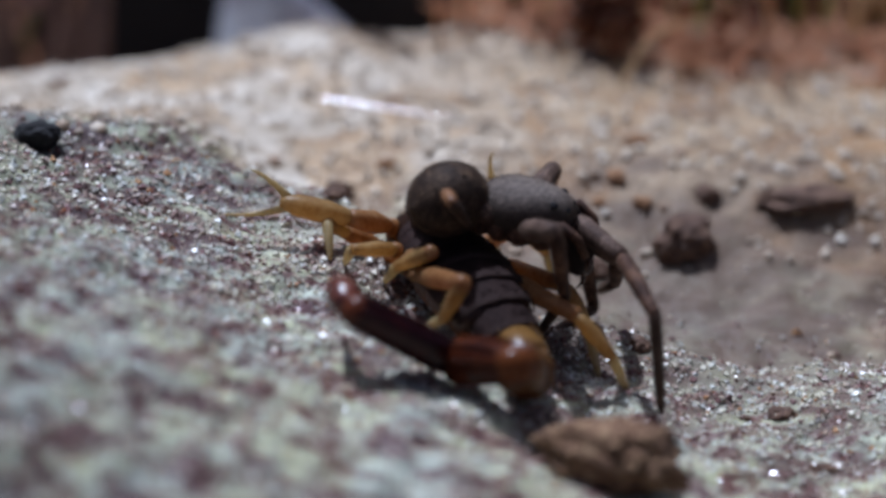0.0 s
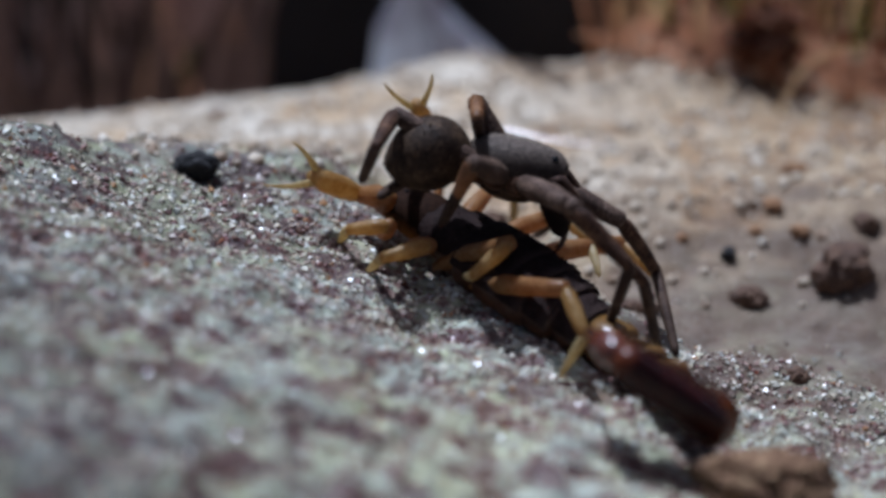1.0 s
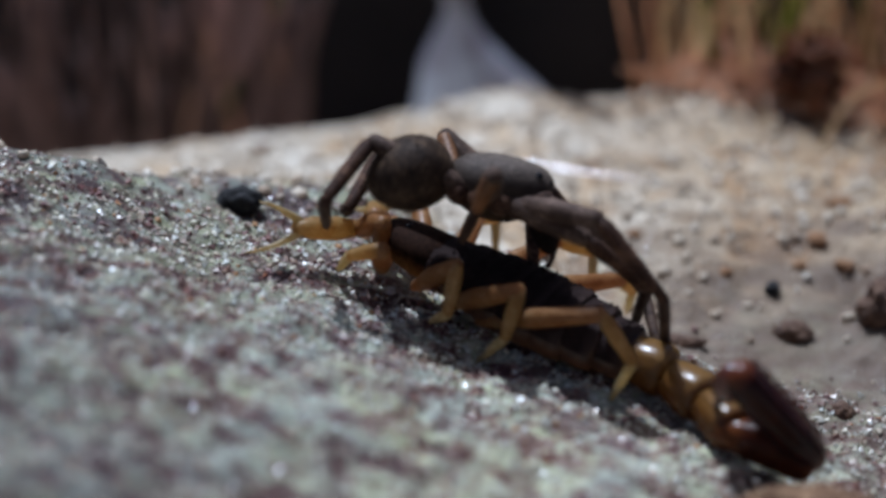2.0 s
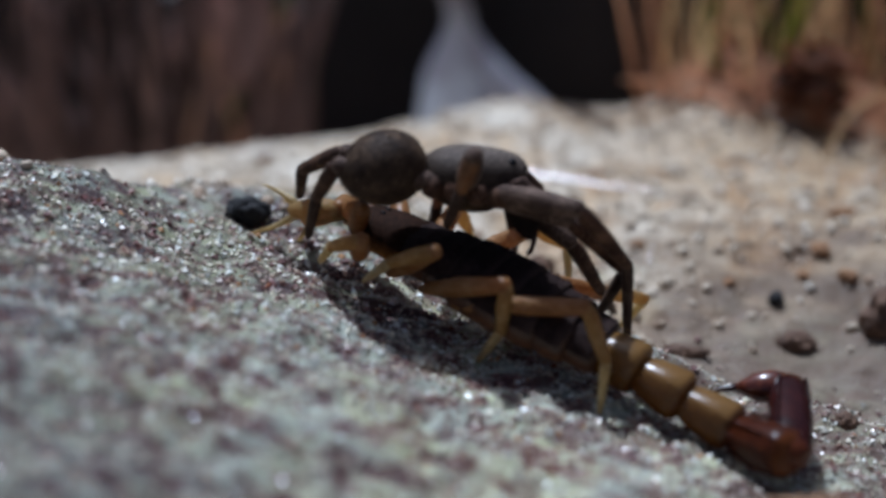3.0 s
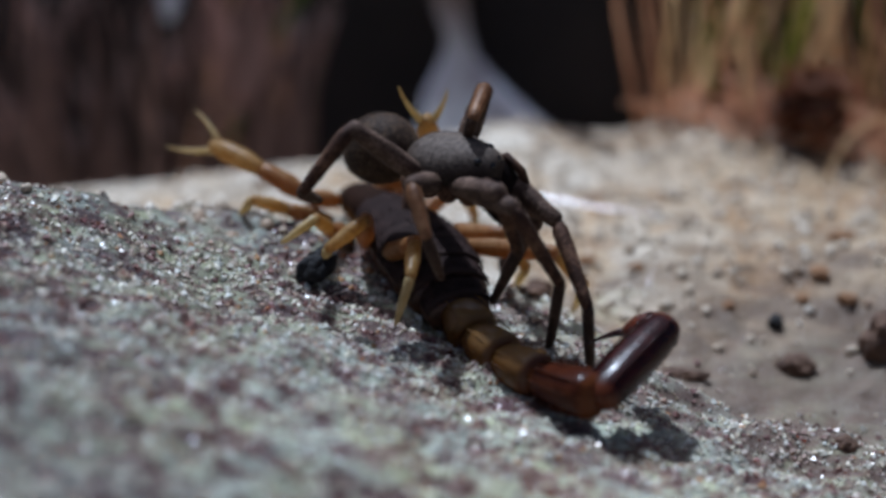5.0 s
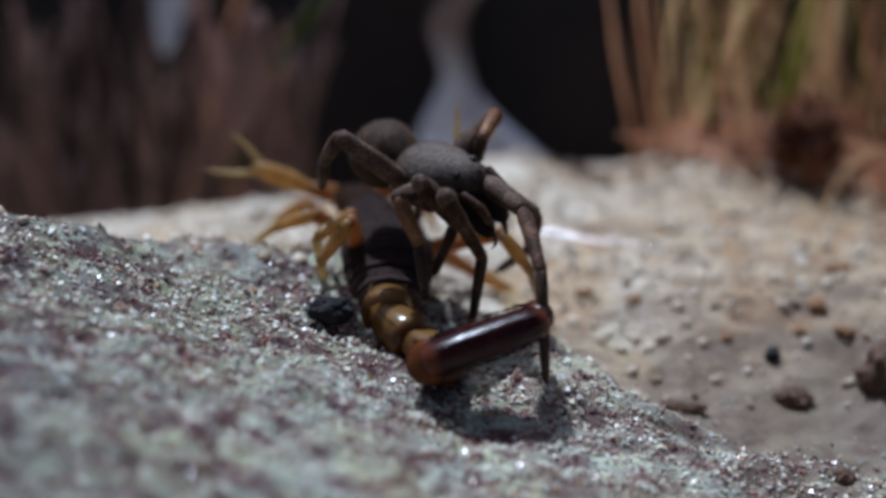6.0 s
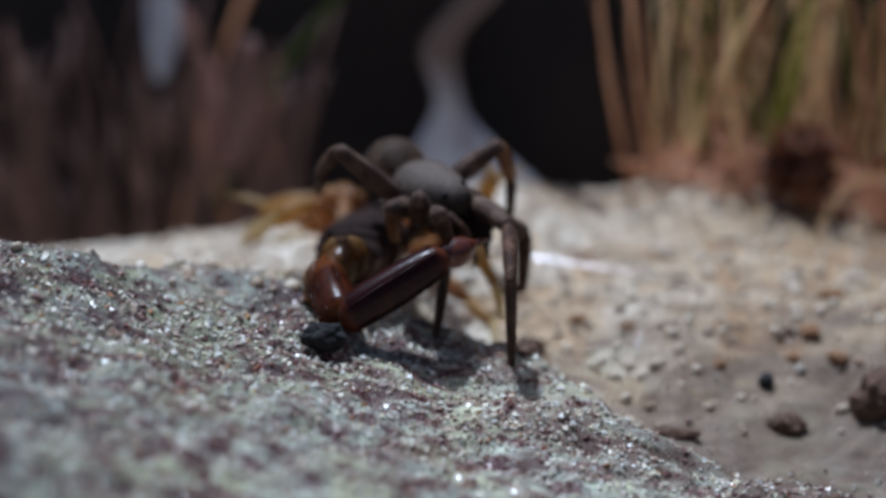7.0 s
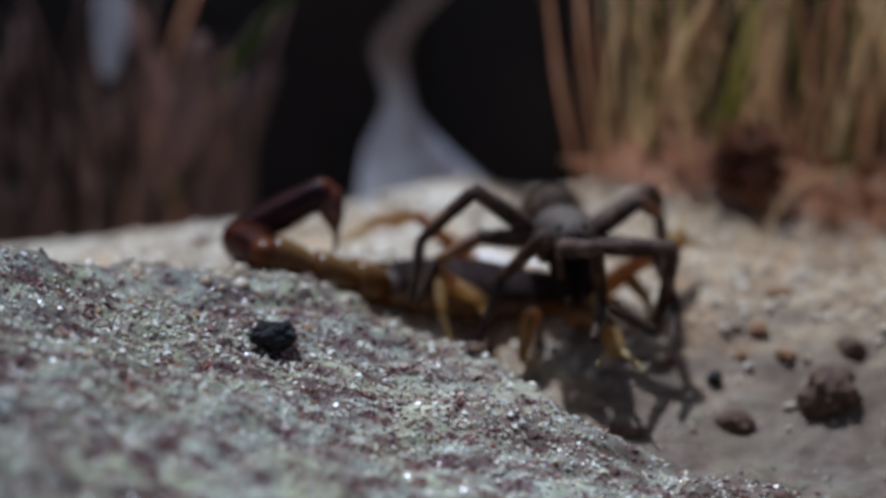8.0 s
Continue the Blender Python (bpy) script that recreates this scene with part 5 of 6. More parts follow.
joints("SL4", 6, ((-9.2, 207.1, 11.9), (-12.1, 210.3, 4.0)))
joints("SL4", 6.5, ((-9.8, 214.9, 14.4), (-16.1, 216.1, 6.4)))
joints("SL4", 7, ((-10.6, 247.0, 7.9), (-20.2, 245.1, 4.1)))
joints("SL4", 7.3, ((-10.6, 226.1, 13.9), (-20.0, 230.1, 12.8)))
joints("SL4", 7.5, ((-11.5, 223.3, 10.3), (-20.6, 226.3, 6.5)))
joints("SL4", 8, ((4.1, 241.9, 5.7), (-4.9, 244.1, 1.3)))
joints("SR1", 0, ((25.0, 207.7, -1.0), (27.9, 211.0, -7.6)))
joints("SR1", 0.5, ((13.4, 204.7, 2.0), (15.1, 208.3, -2.2)))
joints("SR1", 1, ((4.1, 211.4, 5.2), (4.8, 215.3, -0.5)))
joints("SR1", 1.5, ((-0.4, 206.3, 5.9), (-0.6, 210.0, 1.5)))
joints("SR1", 3, ((-4.7, 206.2, 9.3), (-5.0, 209.2, 3.0)))
joints("SR1", 3.5, ((-7.3, 206.8, 9.7), (-8.2, 210.1, 3.6)))
joints("SR1", 4, ((-9.4, 205.1, 13.2), (-10.5, 207.6, 5.7)))
joints("SR1", 5.5, ((-2.4, 232.7, 6.8), (0.5, 234.3, -0.4)))
joints("SR1", 6, ((-3.2, 237.7, 7.9), (-0.2, 239.2, 0.7)))
joints("SR1", 6.5, ((-4.4, 244.0, 7.5), (-1.2, 245.1, 0.3)))
joints("SR1", 7, ((0.7, 242.1, 6.3), (4.7, 241.8, -0.6)))
joints("SR1", 7.3, ((1.4, 243.6, 5.4), (5.8, 243.3, -1.2)))
joints("SR1", 7.5, ((9.2, 229.4, 2.9), (14.2, 227.1, -3.1)))
joints("SR1", 8, ((23.1, 221.6, -0.4), (25.3, 221.1, -5.0)))
joints("SR2", 0, ((29.0, 203.3, -1.5), (33.3, 204.5, -9.2)))
joints("SR2", 0.5, ((18.7, 200.7, 2.2), (21.4, 196.4, -1.7)))
joints("SR2", 1, ((9.8, 209.9, 3.5), (12.6, 211.7, -2.0)))
joints("SR2", 1.5, ((5.7, 205.8, 4.2), (7.6, 208.2, -0.2)))
joints("SR2", 3, ((1.4, 205.7, 7.8), (3.3, 209.7, 0.1)))
joints("SR2", 3.5, ((-1.1, 207.0, 7.8), (0.2, 209.0, 1.8)))
joints("SR2", 4, ((-3.5, 206.2, 10.3), (-2.7, 210.5, 2.5)))
joints("SR2", 5.5, ((1.4, 229.6, 5.9), (5.9, 230.8, -1.7)))
joints("SR2", 6, ((0.4, 234.7, 7.2), (4.9, 235.3, -0.5)))
joints("SR2", 6.5, ((-0.9, 240.8, 6.9), (3.7, 241.3, -0.7)))
joints("SR2", 7, ((2.7, 237.4, 6.3), (7.5, 235.6, -1.0)))
joints("SR2", 7.3, ((2.7, 238.6, 5.7), (7.6, 236.2, -1.6)))
joints("SR2", 7.5, ((8.1, 223.7, 3.3), (9.0, 221.1, -4.2)))
joints("SR2", 8, ((16.3, 221.7, -0.6), (16.5, 223.5, -5.9)))
joints("SR3", 0, ((31.6, 188.6, -2.4), (34.8, 184.4, -10.6)))
joints("SR3", 0.5, ((24.5, 192.9, 3.5), (29.4, 194.5, -4.6)))
joints("SR3", 1, ((17.2, 207.0, 1.9), (20.7, 199.1, -2.4)))
joints("SR3", 1.5, ((13.9, 203.9, 2.4), (17.4, 204.0, -3.6)))
joints("SR3", 3, ((9.3, 203.9, 6.1), (13.2, 204.9, -1.3)))
joints("SR3", 3.5, ((7.0, 206.1, 5.9), (10.5, 207.7, -1.6)))
joints("SR3", 4, ((4.3, 206.3, 6.9), (7.2, 208.7, -0.6)))
joints("SR3", 5.5, ((5.4, 212.7, 5.6), (7.7, 215.4, -2.0)))
joints("SR3", 6, ((4.1, 229.9, -0.9), (8.2, 226.0, -4.9)))
joints("SR3", 6.5, ((3.2, 237.7, 5.9), (8.3, 236.6, -2.2)))
joints("SR3", 7, ((4.1, 231.9, -1.6), (7.3, 223.4, -4.6)))
joints("SR3", 7.3, ((3.5, 232.8, -1.5), (7.4, 224.5, -4.3)))
joints("SR3", 7.5, ((6.0, 217.5, 3.9), (3.5, 223.4, -3.3)))
joints("SR3", 8, ((7.3, 226.2, 2.4), (11.9, 227.8, -2.5)))
joints("SR4", 0, ((31.3, 179.4, -1.9), (37.0, 180.3, -10.4)))
joints("SR4", 0.5, ((29.3, 188.1, 3.4), (34.5, 189.3, -5.4)))
joints("SR4", 1, ((23.6, 205.4, -0.9), (27.6, 197.3, -5.8)))
joints("SR4", 1.5, ((19.7, 204.4, -0.5), (22.1, 211.8, -7.2)))
joints("SR4", 3, ((17.1, 200.7, 0.1), (18.1, 205.2, -5.7)))
joints("SR4", 3.5, ((14.6, 205.3, 3.2), (18.4, 199.0, -1.9)))
joints("SR4", 4, ((12.6, 203.3, -0.6), (16.0, 208.1, -5.1)))
joints("SR4", 5.5, ((8.1, 206.5, 8.6), (12.7, 208.3, -0.4)))
joints("SR4", 6, ((6.5, 211.2, 9.3), (11.0, 213.2, 0.3)))
joints("SR4", 6.5, ((4.1, 217.6, -0.1), (5.3, 225.6, -4.1)))
joints("SR4", 7, ((4.2, 222.6, 8.1), (8.0, 222.8, -1.5)))
joints("SR4", 7.3, ((2.1, 223.5, 8.2), (5.2, 220.7, -0.4)))
joints("SR4", 7.5, ((2.2, 211.0, 5.6), (0.5, 214.9, -0.5)))
joints("SR4", 8, ((6.2, 222.5, 4.5), (8.1, 219.4, -4.4)))
joints("WL1", 0, ((35.9, 182.6, 2.8), (37.6, 173.5, 0.4), (39.3, 175.7, -10.3)))
joints("WL1", 0.5, ((29.8, 185.6, 4.4), (31.5, 176.5, 2.2), (33.7, 176.6, -8.6)))
joints("WL1", 1, ((22.2, 194.9, 5.1), (26.5, 199.6, -1.9), (27.6, 190.7, -7.0)))
joints("WL1", 1.5, ((18.1, 195.6, 6.4), (23.2, 199.1, -0.8), (24.0, 189.0, -5.1)))
joints("WL1", 3, ((12.5, 193.2, 8.0), (15.8, 199.0, 1.3), (17.7, 206.1, -3.5)))
joints("WL1", 3.5, ((9.9, 196.9, 7.7), (11.6, 187.6, 7.3), (13.0, 195.1, -0.6)))
joints("WL1", 4, ((11.5, 195.1, 10.7), (15.2, 199.4, 3.2), (16.3, 207.3, -4.5)))
joints("WL1", 5.5, ((10.8, 197.6, 12.3), (12.0, 189.0, 8.4), (13.2, 188.9, -2.6)))
joints("WL1", 6, ((8.3, 200.0, 15.1), (9.8, 191.4, 11.3), (10.3, 189.3, 0.5)))
joints("WL1", 6.5, ((7.7, 206.5, 14.5), (8.8, 197.4, 11.8), (9.4, 196.4, 0.9)))
joints("WL1", 7, ((7.9, 210.4, 13.3), (7.9, 201.6, 9.7), (8.2, 204.9, -0.8)))
joints("WL1", 7.3, ((8.5, 215.1, 12.1), (8.5, 206.3, 8.5), (8.1, 197.7, 1.6)))
joints("WL1", 7.5, ((9.7, 213.3, 12.4), (9.3, 218.3, 4.3), (8.7, 208.6, -0.9)))
joints("WL1", 8, ((34.7, 220.6, 7.6), (30.2, 218.3, -1.3), (24.2, 210.7, 3.9)))
joints("WL2", 0, ((36.7, 187.9, 0.4), (37.8, 194.7, -4.5), (37.5, 201.8, -8.2)))
joints("WL2", 0.5, ((26.7, 198.7, 4.3), (29.1, 202.5, -2.9), (30.1, 208.4, -8.3)))
joints("WL2", 1, ((15.9, 205.3, 6.8), (16.1, 209.7, -0.5), (15.2, 216.7, -4.1)))
joints("WL2", 1.5, ((11.5, 201.9, 8.1), (10.8, 194.0, 5.0), (9.7, 201.0, 1.2)))
joints("WL2", 3, ((6.6, 202.4, 11.7), (7.4, 206.7, 4.4), (6.6, 198.9, 2.9)))
joints("WL2", 3.5, ((5.5, 202.5, 11.3), (5.8, 194.7, 7.9), (5.0, 200.8, 2.8)))
joints("WL2", 4, ((4.2, 203.4, 12.2), (3.9, 195.7, 8.8), (2.5, 201.6, 3.5)))
joints("WL2", 5.5, ((10.1, 201.4, 11.7), (10.0, 208.5, 6.9), (7.9, 215.1, 3.0)))
joints("WL2", 6, ((10.2, 207.3, 12.3), (9.8, 213.8, 6.9), (6.4, 219.6, 2.5)))
joints("WL2", 6.5, ((8.4, 213.0, 11.3), (7.9, 219.5, 5.8), (4.9, 225.8, 1.9)))
joints("WL2", 7, ((11.3, 217.8, 9.6), (10.0, 222.2, 2.8), (7.4, 229.4, 0.3)))
joints("WL2", 7.3, ((10.1, 222.3, 9.3), (9.4, 226.9, 2.2), (7.0, 233.9, -1.0)))
joints("WL2", 7.5, ((16.1, 223.3, 7.3), (12.8, 227.5, 0.8), (11.8, 235.5, 1.1)))
joints("WL2", 8, ((31.1, 227.0, 5.7), (32.5, 219.7, 1.5), (31.3, 213.4, -3.2)))
joints("WL3", 0, ((31.3, 198.1, 6.4), (31.7, 202.5, 3.1), (31.9, 206.8, -0.4)))
joints("WL3", 0.5, ((18.0, 196.8, 12.8), (19.0, 199.9, 8.4), (19.5, 204.1, 4.9)))
joints("WL3", 1, ((7.8, 199.5, 16.3), (7.8, 194.1, 15.8), (8.3, 198.3, 12.3)))
joints("WL3", 1.5, ((1.2, 195.8, 17.3), (2.5, 190.2, 16.7), (3.2, 194.5, 13.4)))
joints("WL3", 3, ((0.6, 201.5, 12.8), (-0.6, 204.4, 8.3), (-1.5, 205.5, 3.0)))
joints("WL3", 3.5, ((-7.9, 196.6, 21.1), (-10.0, 194.3, 21.6), (-11.8, 198.9, 19.2)))
joints("WL3", 4, ((-2.4, 197.2, 22.2), (-2.9, 191.7, 21.9), (-3.2, 195.8, 18.3)))
joints("WL3", 5.5, ((5.1, 206.8, 21.9), (3.9, 201.5, 20.8), (3.4, 206.0, 17.6)))
joints("WL3", 6, ((5.4, 211.8, 21.6), (4.2, 206.5, 20.5), (4.0, 211.0, 17.2)))
joints("WL3", 6.5, ((5.6, 217.4, 20.3), (4.0, 212.1, 19.7), (3.5, 216.5, 16.4)))
joints("WL3", 7, ((6.7, 221.4, 19.0), (8.7, 224.1, 14.7), (8.7, 226.6, 9.8)))
joints("WL3", 7.3, ((7.2, 225.4, 17.4), (10.7, 227.9, 14.0), (10.6, 230.7, 9.3)))
joints("WL3", 7.5, ((16.1, 226.1, 17.5), (18.1, 229.7, 14.9), (16.0, 228.3, 8.9)))
joints("WL3", 8, ((29.4, 225.5, 12.3), (31.6, 229.3, 9.1), (32.9, 233.2, 5.4)))
joints("WL4", 0, ((19.0, 200.0, 3.9), (17.2, 192.3, 4.7), (17.5, 197.5, -0.7)))
joints("WL4", 0.5, ((10.5, 199.8, 9.6), (8.5, 192.0, 9.7), (8.2, 196.9, 4.0)))
joints("WL4", 1, ((2.5, 206.0, 9.7), (0.7, 198.3, 8.1), (-1.7, 191.3, 8.7)))
joints("WL4", 1.5, ((-1.7, 202.3, 12.6), (-3.6, 194.6, 11.4), (-6.8, 199.2, 6.4)))
joints("WL4", 3, ((-9.7, 194.4, 16.8), (-14.0, 200.2, 13.4), (-14.8, 206.0, 8.7)))
joints("WL4", 3.5, ((-11.2, 195.8, 18.9), (-16.5, 199.8, 14.4), (-18.1, 203.0, 7.8)))
joints("WL4", 4, ((-8.2, 204.2, 16.1), (-10.2, 196.5, 14.7), (-12.8, 202.3, 10.7)))
joints("WL4", 5.5, ((-1.5, 215.3, 13.8), (-2.4, 219.6, 7.1), (-2.8, 221.2, 0.9)))
joints("WL4", 6, ((-1.4, 221.2, 14.5), (-2.4, 225.9, 8.1), (-3.3, 228.0, 0.9)))
joints("WL4", 6.5, ((-3.0, 227.0, 14.2), (-4.1, 231.6, 7.7), (-4.8, 233.4, 0.6)))
joints("WL4", 7, ((0.0, 232.3, 13.3), (-0.9, 237.5, 7.3), (-1.9, 240.1, 0.3)))
joints("WL4", 7.3, ((-0.2, 236.5, 12.6), (-1.2, 241.7, 6.6), (-2.4, 244.3, -0.4)))
joints("WL4", 7.5, ((15.6, 234.4, 10.1), (17.7, 227.6, 6.4), (18.0, 221.8, 1.7)))
joints("WL4", 8, ((31.2, 232.0, 11.5), (32.9, 237.2, 5.7), (33.6, 243.0, 0.9)))
joints("WR1", 0, ((33.9, 193.2, 0.3), (36.1, 196.8, -8.2), (29.7, 187.9, -7.8)))
joints("WR1", 0.5, ((27.5, 180.6, 5.1), (30.7, 185.9, -2.0), (27.4, 176.0, -5.4)))
joints("WR1", 1, ((16.7, 183.9, 10.0), (23.2, 182.7, 3.1), (25.6, 188.3, -6.1)))
joints("WR1", 1.5, ((15.9, 182.6, 11.3), (21.7, 179.4, 4.5), (23.6, 185.9, -4.1)))
joints("WR1", 3, ((12.6, 184.1, 14.2), (17.6, 188.3, 7.3), (18.3, 193.7, -2.2)))
joints("WR1", 3.5, ((10.0, 185.3, 13.3), (15.0, 189.8, 6.5), (15.9, 194.8, -3.2)))
joints("WR1", 4, ((10.6, 186.5, 13.2), (15.7, 184.9, 5.3), (15.6, 191.7, -3.3)))
joints("WR1", 5.5, ((4.2, 189.6, 16.6), (7.4, 194.8, 9.4), (7.1, 199.6, -0.6)))
joints("WR1", 6, ((0.7, 195.0, 17.7), (4.1, 200.0, 10.4), (3.4, 206.0, 1.2)))
joints("WR1", 6.5, ((1.0, 200.9, 17.2), (3.0, 206.9, 10.1), (2.6, 216.1, 4.2)))
joints("WR1", 7, ((0.8, 206.0, 15.6), (1.8, 213.9, 10.4), (0.3, 209.4, 1.4)))
joints("WR1", 7.3, ((1.0, 210.8, 14.5), (1.9, 218.7, 9.2), (0.4, 221.9, -1.2)))
joints("WR1", 7.5, ((2.2, 213.2, 13.7), (1.2, 218.9, 6.1), (0.3, 208.6, 2.3)))
joints("WR1", 8, ((22.8, 213.8, 9.6), (24.4, 218.7, 1.7), (22.2, 208.0, 1.3)))
joints("WR2", 0, ((28.8, 178.4, 6.8), (30.5, 181.9, -0.7), (29.1, 186.9, -6.8)))
joints("WR2", 0.5, ((26.8, 190.8, 2.6), (27.5, 182.6, 0.4), (25.0, 186.9, -5.9)))
joints("WR2", 1, ((15.7, 184.8, 10.2), (21.7, 182.1, 4.8), (20.1, 184.8, -2.6)))
joints("WR2", 1.5, ((15.0, 184.5, 9.0), (21.1, 185.2, 3.1), (19.9, 190.6, -2.7)))
joints("WR2", 3, ((12.0, 188.4, 11.8), (17.6, 190.8, 5.9), (15.6, 195.6, -0.2)))
joints("WR2", 3.5, ((9.2, 189.3, 12.1), (15.0, 189.9, 5.9), (13.0, 194.4, -0.4)))
joints("WR2", 4, ((9.4, 189.5, 12.3), (14.0, 191.2, 5.4), (11.1, 195.6, -0.6)))
joints("WR2", 5.5, ((2.1, 190.9, 18.2), (3.8, 196.2, 11.9), (2.0, 199.6, 4.9)))
joints("WR2", 6, ((-2.1, 196.7, 18.9), (1.3, 202.2, 13.3), (-0.4, 206.3, 6.7)))
joints("WR2", 6.5, ((-1.9, 202.2, 18.0), (-0.2, 209.0, 13.2), (-2.3, 213.5, 6.9)))
joints("WR2", 7, ((-1.5, 207.7, 17.0), (-1.6, 215.0, 12.6), (-2.9, 221.6, 8.2)))
joints("WR2", 7.3, ((-1.4, 211.9, 16.1), (-1.5, 219.2, 11.6), (-2.8, 225.7, 7.2)))
joints("WR2", 7.5, ((1.6, 214.9, 12.2), (1.4, 220.3, 5.6), (0.4, 213.6, 1.4)))
joints("WR2", 8, ((17.3, 214.9, 10.5), (13.1, 219.2, 4.5), (10.0, 216.6, -3.5)))
joints("WR3", 0, ((19.1, 189.2, 7.5), (19.7, 183.8, 7.7), (21.8, 187.4, 4.1)))
joints("WR3", 0.5, ((12.7, 186.0, 11.3), (11.6, 189.4, 7.1), (10.2, 192.8, 3.0)))
joints("WR3", 1, ((7.3, 187.3, 13.3), (5.9, 190.6, 9.2), (4.3, 193.7, 4.9)))
joints("WR3", 1.5, ((6.2, 183.0, 14.9), (4.5, 186.1, 10.7), (3.0, 189.3, 6.5)))
joints("WR3", 3, ((2.9, 184.2, 19.3), (1.7, 187.3, 14.9), (0.3, 190.1, 10.4)))
joints("WR3", 3.5, ((2.7, 184.5, 16.6), (0.9, 187.5, 12.4), (-0.8, 190.7, 8.2)))
joints("WR3", 4, ((-0.5, 184.3, 18.7), (-2.6, 187.2, 14.6), (-5.1, 190.1, 10.6)))
joints("WR3", 5.5, ((-4.4, 193.3, 16.7), (-1.5, 191.9, 12.2), (1.1, 190.4, 7.7)))
joints("WR3", 6, ((-4.3, 198.9, 16.6), (-2.1, 199.8, 11.6), (-1.4, 198.1, 6.5)))
joints("WR3", 6.5, ((-4.8, 204.4, 16.2), (-3.7, 206.8, 11.4), (-3.4, 205.1, 6.1)))
joints("WR3", 7, ((-4.5, 210.0, 15.2), (-4.0, 213.7, 11.1), (-4.6, 216.6, 6.4)))
joints("WR3", 7.3, ((-4.4, 214.2, 14.2), (-3.9, 217.8, 10.1), (-4.6, 220.6, 5.4)))
joints("WR3", 7.5, ((-0.2, 230.2, 8.1), (-1.5, 225.6, 5.3), (-2.0, 222.1, 1.1)))
joints("WR3", 8, ((10.9, 223.0, 8.3), (6.0, 222.3, 5.7), (3.9, 220.8, 0.9)))
joints("WR4", 0, ((19.4, 197.8, 5.8), (17.3, 190.2, 6.6), (17.3, 195.4, 1.3)))
joints("WR4", 0.5, ((10.9, 197.0, 11.0), (8.9, 189.3, 11.7), (8.6, 194.3, 6.0)))
joints("WR4", 1, ((-0.1, 195.1, 15.9), (-2.0, 187.4, 14.8), (-3.4, 192.8, 9.8)))
joints("WR4", 1.5, ((-5.4, 191.7, 18.9), (-7.3, 184.5, 15.6), (-8.3, 189.2, 9.8)))
joints("WR4", 3, ((-10.1, 189.9, 16.8), (-12.4, 195.7, 11.8), (-13.6, 200.5, 6.2)))
joints("WR4", 3.5, ((-12.0, 191.6, 19.5), (-13.0, 197.7, 14.4), (-11.7, 201.4, 8.0)))
joints("WR4", 4, ((-10.3, 192.6, 23.0), (-13.2, 185.3, 21.6), (-14.8, 190.4, 16.4)))
joints("WR4", 5.5, ((-9.3, 194.5, 22.0), (-10.7, 200.6, 17.0), (-11.7, 206.0, 11.9)))
joints("WR4", 6, ((-10.5, 201.9, 22.5), (-11.8, 208.4, 17.9), (-12.5, 214.4, 13.6)))
joints("WR4", 6.5, ((-11.1, 207.4, 22.9), (-13.0, 214.1, 18.9), (-13.7, 220.2, 14.6)))
joints("WR4", 7, ((-10.4, 213.1, 21.1), (-12.0, 219.8, 17.0), (-12.7, 226.0, 12.9)))
joints("WR4", 7.3, ((-10.5, 217.6, 20.2), (-12.1, 224.2, 16.1), (-12.8, 230.4, 11.9)))
joints("WR4", 7.5, ((-5.8, 230.7, 16.1), (-6.7, 222.9, 14.6), (-6.6, 228.2, 9.3)))
joints("WR4", 8, ((10.1, 221.7, 13.9), (4.2, 220.4, 8.6), (3.0, 218.1, 1.6)))
# -- joints end --


def glide(name, times):
    """The joints of one track at all the times: smooth between rows, with no overshoot."""
    rows = sorted(TRACK[name])
    t = np.array([r[0] for r in rows])
    p = np.array([r[1] for r in rows], float) * MM
    h = np.diff(t)
    d = np.diff(p, axis=0) / h[:, None, None]
    m = np.zeros_like(p)
    for k in range(1, len(t) - 1):
        same = d[k - 1] * d[k] > 0
        w1, w2 = 2 * h[k] + h[k - 1], h[k] + 2 * h[k - 1]
        safe = np.where(same, d[k - 1] * d[k], 1.0)
        m[k] = np.where(same, (w1 + w2) * safe / np.where(same, w1 * d[k] + w2 * d[k - 1], 1.0), 0.0)
    out = []
    for q in times:
        k = min(max(int(np.searchsorted(t, q)) - 1, 0), len(h) - 1)
        u = (q - t[k]) / h[k]
        out.append((1 + 2 * u) * (1 - u) ** 2 * p[k] + u * (1 - u) ** 2 * h[k] * m[k] + u * u * (3 - 2 * u) * p[k + 1] + u * u * (u - 1) * h[k] * m[k + 1])
    return [[Vector(v) for v in row] for row in out]


def bone(a, b, up):
    """The pose of a piece that starts at a and points to b."""
    x = (b - a).normalized()
    y = up.cross(x).normalized()
    z = x.cross(y)
    return Matrix.Translation(a) @ Matrix((x, y, z)).transposed().to_4x4()


def reach(start, targets, lengths):
    """Joints at fixed lengths that aim at the targets one after another."""
    out = [start]
    for p, ln in zip(targets, lengths):
        v = p - out[-1]
        out.append(out[-1] + v.normalized() * (ln * MM))
    return out


def elbow(a, b, la, lb, out):
    """The bend between a and b of two pieces of fixed length, on the side of out."""
    v = b - a
    dist = min(v.length, (la + lb) * MM * 0.999)
    la, lb = la * MM, lb * MM
    x = (la * la - lb * lb + dist * dist) / (2 * dist)
    h = math.sqrt(max(la * la - x * x, 0.0))
    d = v.normalized()
    side = (out - d * out.dot(d)).normalized()
    return a + d * x + side * h


def along(points, distance):
    """The place at a distance along a polyline, which runs straight on past its end."""
    for a, b in zip(points, points[1:]):
        ln = (b - a).length
        if distance <= ln or b is points[-1]:
            return a + (b - a).normalized() * distance
        distance -= ln


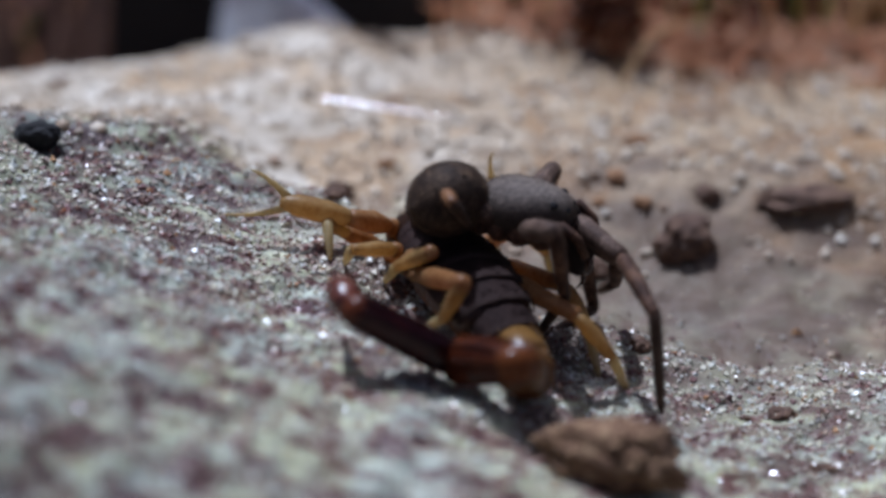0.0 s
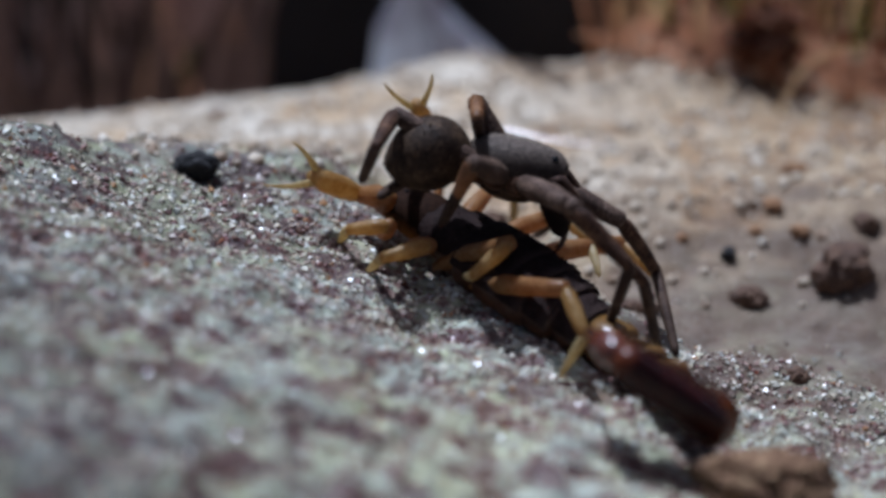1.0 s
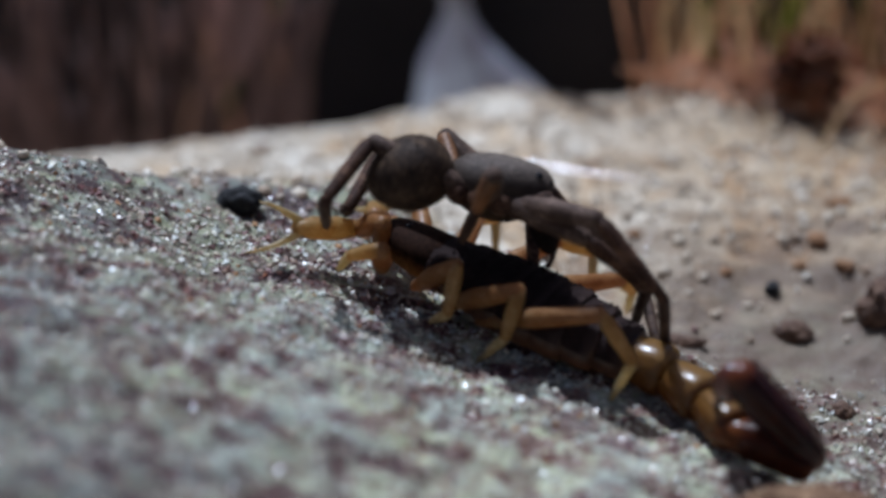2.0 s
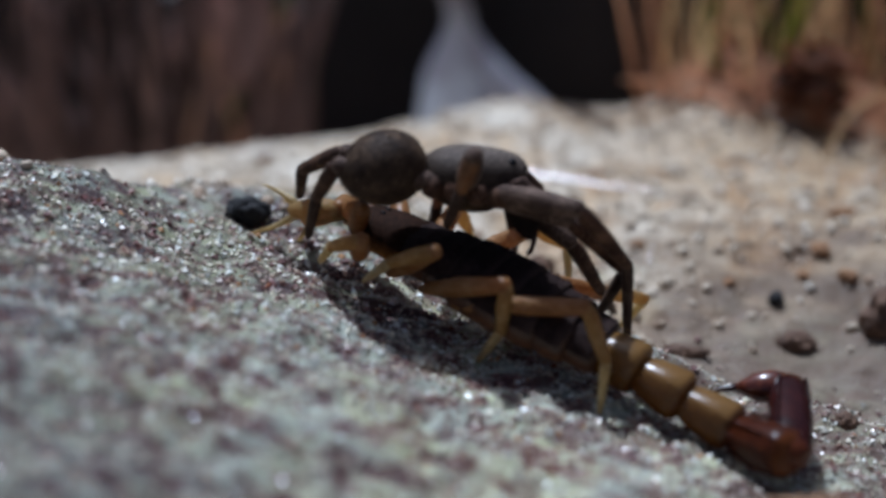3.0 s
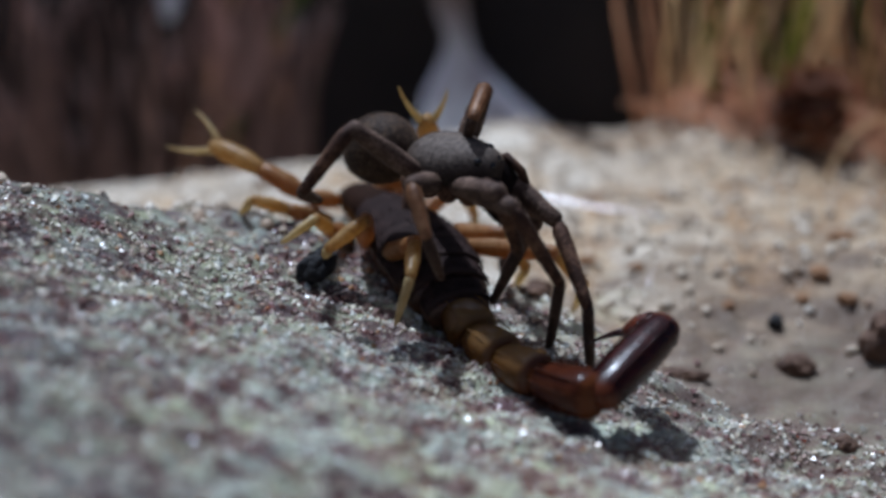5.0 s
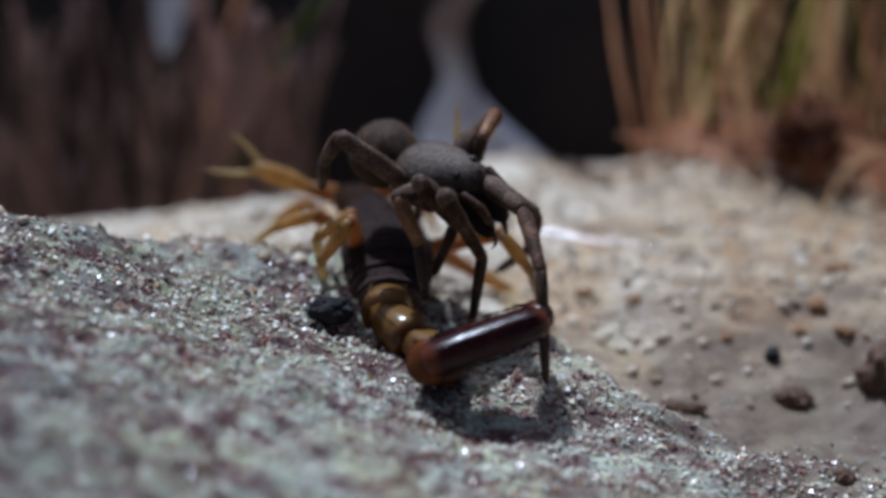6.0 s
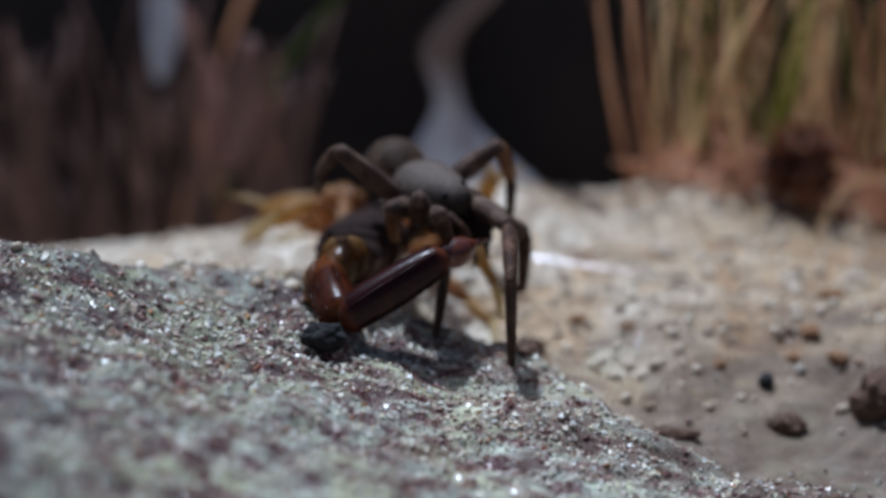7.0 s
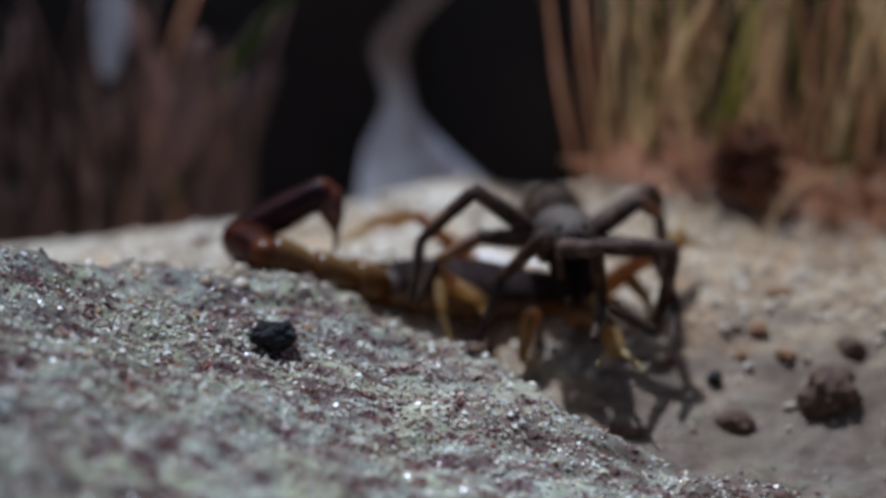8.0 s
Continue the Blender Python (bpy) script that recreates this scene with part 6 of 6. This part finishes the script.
def motions():
    times = [k / 10 for k in range(81)]
    keys = {}

    def put(ob, m):
        keys.setdefault(ob, []).append(m)

    up = Vector((0, -0.12, 1))
    trunk, arms = glide("scorpion_trunk", times), {n: glide(n, times) for n in ("PL", "PR")}
    legs = {n: glide(n, times) for n in TRACK if n[0] == "S" and len(n) == 3}
    for i in range(len(times)):
        head, mid, rear, t3, t4, t5, tip = trunk[i]
        # a rounded line through the trunk
        line = []
        for a, b, c in ((head, mid, rear),):
            for k in range(13):
                u = k / 12
                line.append(a * (1 - u) * (1 - 2 * u) + b * 4 * u * (1 - u) + c * u * (2 * u - 1))
        line.append(rear + (rear - line[-2]).normalized() * 0.004)
        base = bone(head, along(line, SEG["carapace"] * MM), up)
        put(scorpion["root"], base)
        fwd, left, above = -base.col[0].to_3d(), -base.col[1].to_3d(), base.col[2].to_3d()
        s = SEG["carapace"] * MM
        span = sum((b - a).length for a, b in zip(line[:-1], line[1:-1])) - s
        pitch = span / 7
        for ob in scorpion["tergites"]:
            put(ob, bone(along(line, s), along(line, s + pitch), above))
            s += pitch
        q = along(line, s)
        # the tail: three short pieces in an arc, then the long ones
        lens = SEG["tail"]
        chord = t3 - q
        slack = max(0.0, (sum(lens[:3]) * MM) ** 2 - chord.length ** 2) ** 0.5
        bow = (line[-1] - line[-3]).normalized()
        bow = bow - chord.normalized() * bow.dot(chord.normalized())
        j1 = q + chord * 0.30 + bow * slack * 0.35
        j2 = q + chord * 0.63 + bow * slack * 0.35
        js = reach(q, (j1, j2, t3, t4, t5), lens)
        zup = above
        for a, b, ob in zip(js, js[1:], scorpion["tail"]):
            d = (b - a).normalized()
            if abs(zup.dot(d)) > 0.8:
                zup = (zup - d * zup.dot(d) * 1.3 - (js[3] - js[2]).normalized() * 0.6).normalized()
            put(ob, bone(a, b, zup))
        d5 = (js[5] - js[4]).normalized()
        dt = (tip - js[5]).normalized()
        hook = d5 - dt * d5.dot(dt)
        put(scorpion["telson"], bone(js[5], tip, hook if hook.length > 0.05 else above))
        for name, sd in (("PL", 1), ("PR", -1)):
            hip = head - fwd * 0.0008 + left * (sd * 0.0022)
            js = reach(hip, arms[name][i], ARM)
            for k, ob in enumerate(scorpion[name]):
                aim = arms[name][i][3] if k == 2 else js[k + 1]
                put(ob, bone(js[k], aim, (aim - js[k]).normalized().cross(Vector((0, 1, -0.3))) if k == 2 else up))
        for name, tr in legs.items():
            k, sd = int(name[2]) - 1, 1 if name[1] == "L" else -1
            hip = head - fwd * ((2.6 + 3.8 * k) * MM) + left * (sd * 0.0038) - above * 0.0016
            knee, foot = tr[i]
            A, B, C = LEG_S[k]
            knee = reach(hip, (knee,), (A,))[1]
            ankle = elbow(knee, foot, B, C, (knee - hip).normalized() + up * 0.3)
            js = reach(knee, (ankle, foot), (B, C))
            out = (left * sd + above * 1.2).normalized()
            for ob, a, b in zip(scorpion[name], (hip, knee, js[1]), (knee, js[1], js[2])):
                put(ob, bone(a, b, out))

    trunk = glide("spider_trunk", times)
    legs = {n: glide(n, times) for n in TRACK if n[0] == "W"}
    for i in range(len(times)):
        waist, face, rear = trunk[i]
        # the back leans away at first, then turns towards the eye
        base = bone(waist, face, Vector((0, float(np.interp(times[i], (0.0, 0.5, 4.2, 5.3, 7.3, 8.0), (-0.3, 0.1, 0.1, -0.65, -0.55, -0.2))), 1)))
        put(spider["root"], base)
        fwd, left, above = base.col[0].to_3d(), base.col[1].to_3d(), base.col[2].to_3d()
        put(spider["abdomen"], bone(waist, rear, above))
        for name, tr in legs.items():
            k, sd = int(name[2]) - 1, 1 if name[1] == "L" else -1
            hip = waist + fwd * ((7 - 1.4 * k) * MM) + left * (sd * 0.0023) - above * 0.0008
            js = reach(hip, tr[i], LEG_W[k])
            out = (left * sd + above * 1.2).normalized()
            for ob, a, b in zip(spider[name], js, js[1:]):
                put(ob, bone(a, b, out))

    # poses in the world become poses in the space of each one's owner
    for ob, ms in keys.items():
        if ob.parent is None:
            walk(ob, list(zip(times, ms)))
        else:
            walk(ob, [(t, p.inverted() @ m) for t, m, p in zip(times, ms, keys[ob.parent])])

    # the black pebble is kicked down the slab
    x0, y0 = -0.0209, 0.2084
    x1, y1 = -0.0110, 0.1997
    z0, z1 = on_ground(x0, y0) + 0.0013, on_ground(x1, y1) + 0.0013
    walk(black, [(0.0, pose(x0, y0, z0)), (2.6, pose(x0, y0, z0)), (3.0, pose(x0 + 0.0006, y0, z0, 0, 10, 10)), (4.0, pose(x0 + 0.001, y0 - 0.001, z0, 0, 20, 15)), (4.3, pose(x0 + 0.001, y0 - 0.001, z0, 0, 20, 15)),
                 (4.6, pose(x0 + (x1 - x0) * 0.3, y0 + (y1 - y0) * 0.3, z0 + (z1 - z0) * 0.3 + 0.0008, 5, 75, 20)), (4.9, pose(x0 + (x1 - x0) * 0.7, y0 + (y1 - y0) * 0.7, z0 + (z1 - z0) * 0.7 + 0.0006, 8, 130, 25)), (5.3, pose(x1, y1, z1, 8, 190, 25)), (8.0, pose(x1, y1, z1, 8, 190, 25))])


motions()
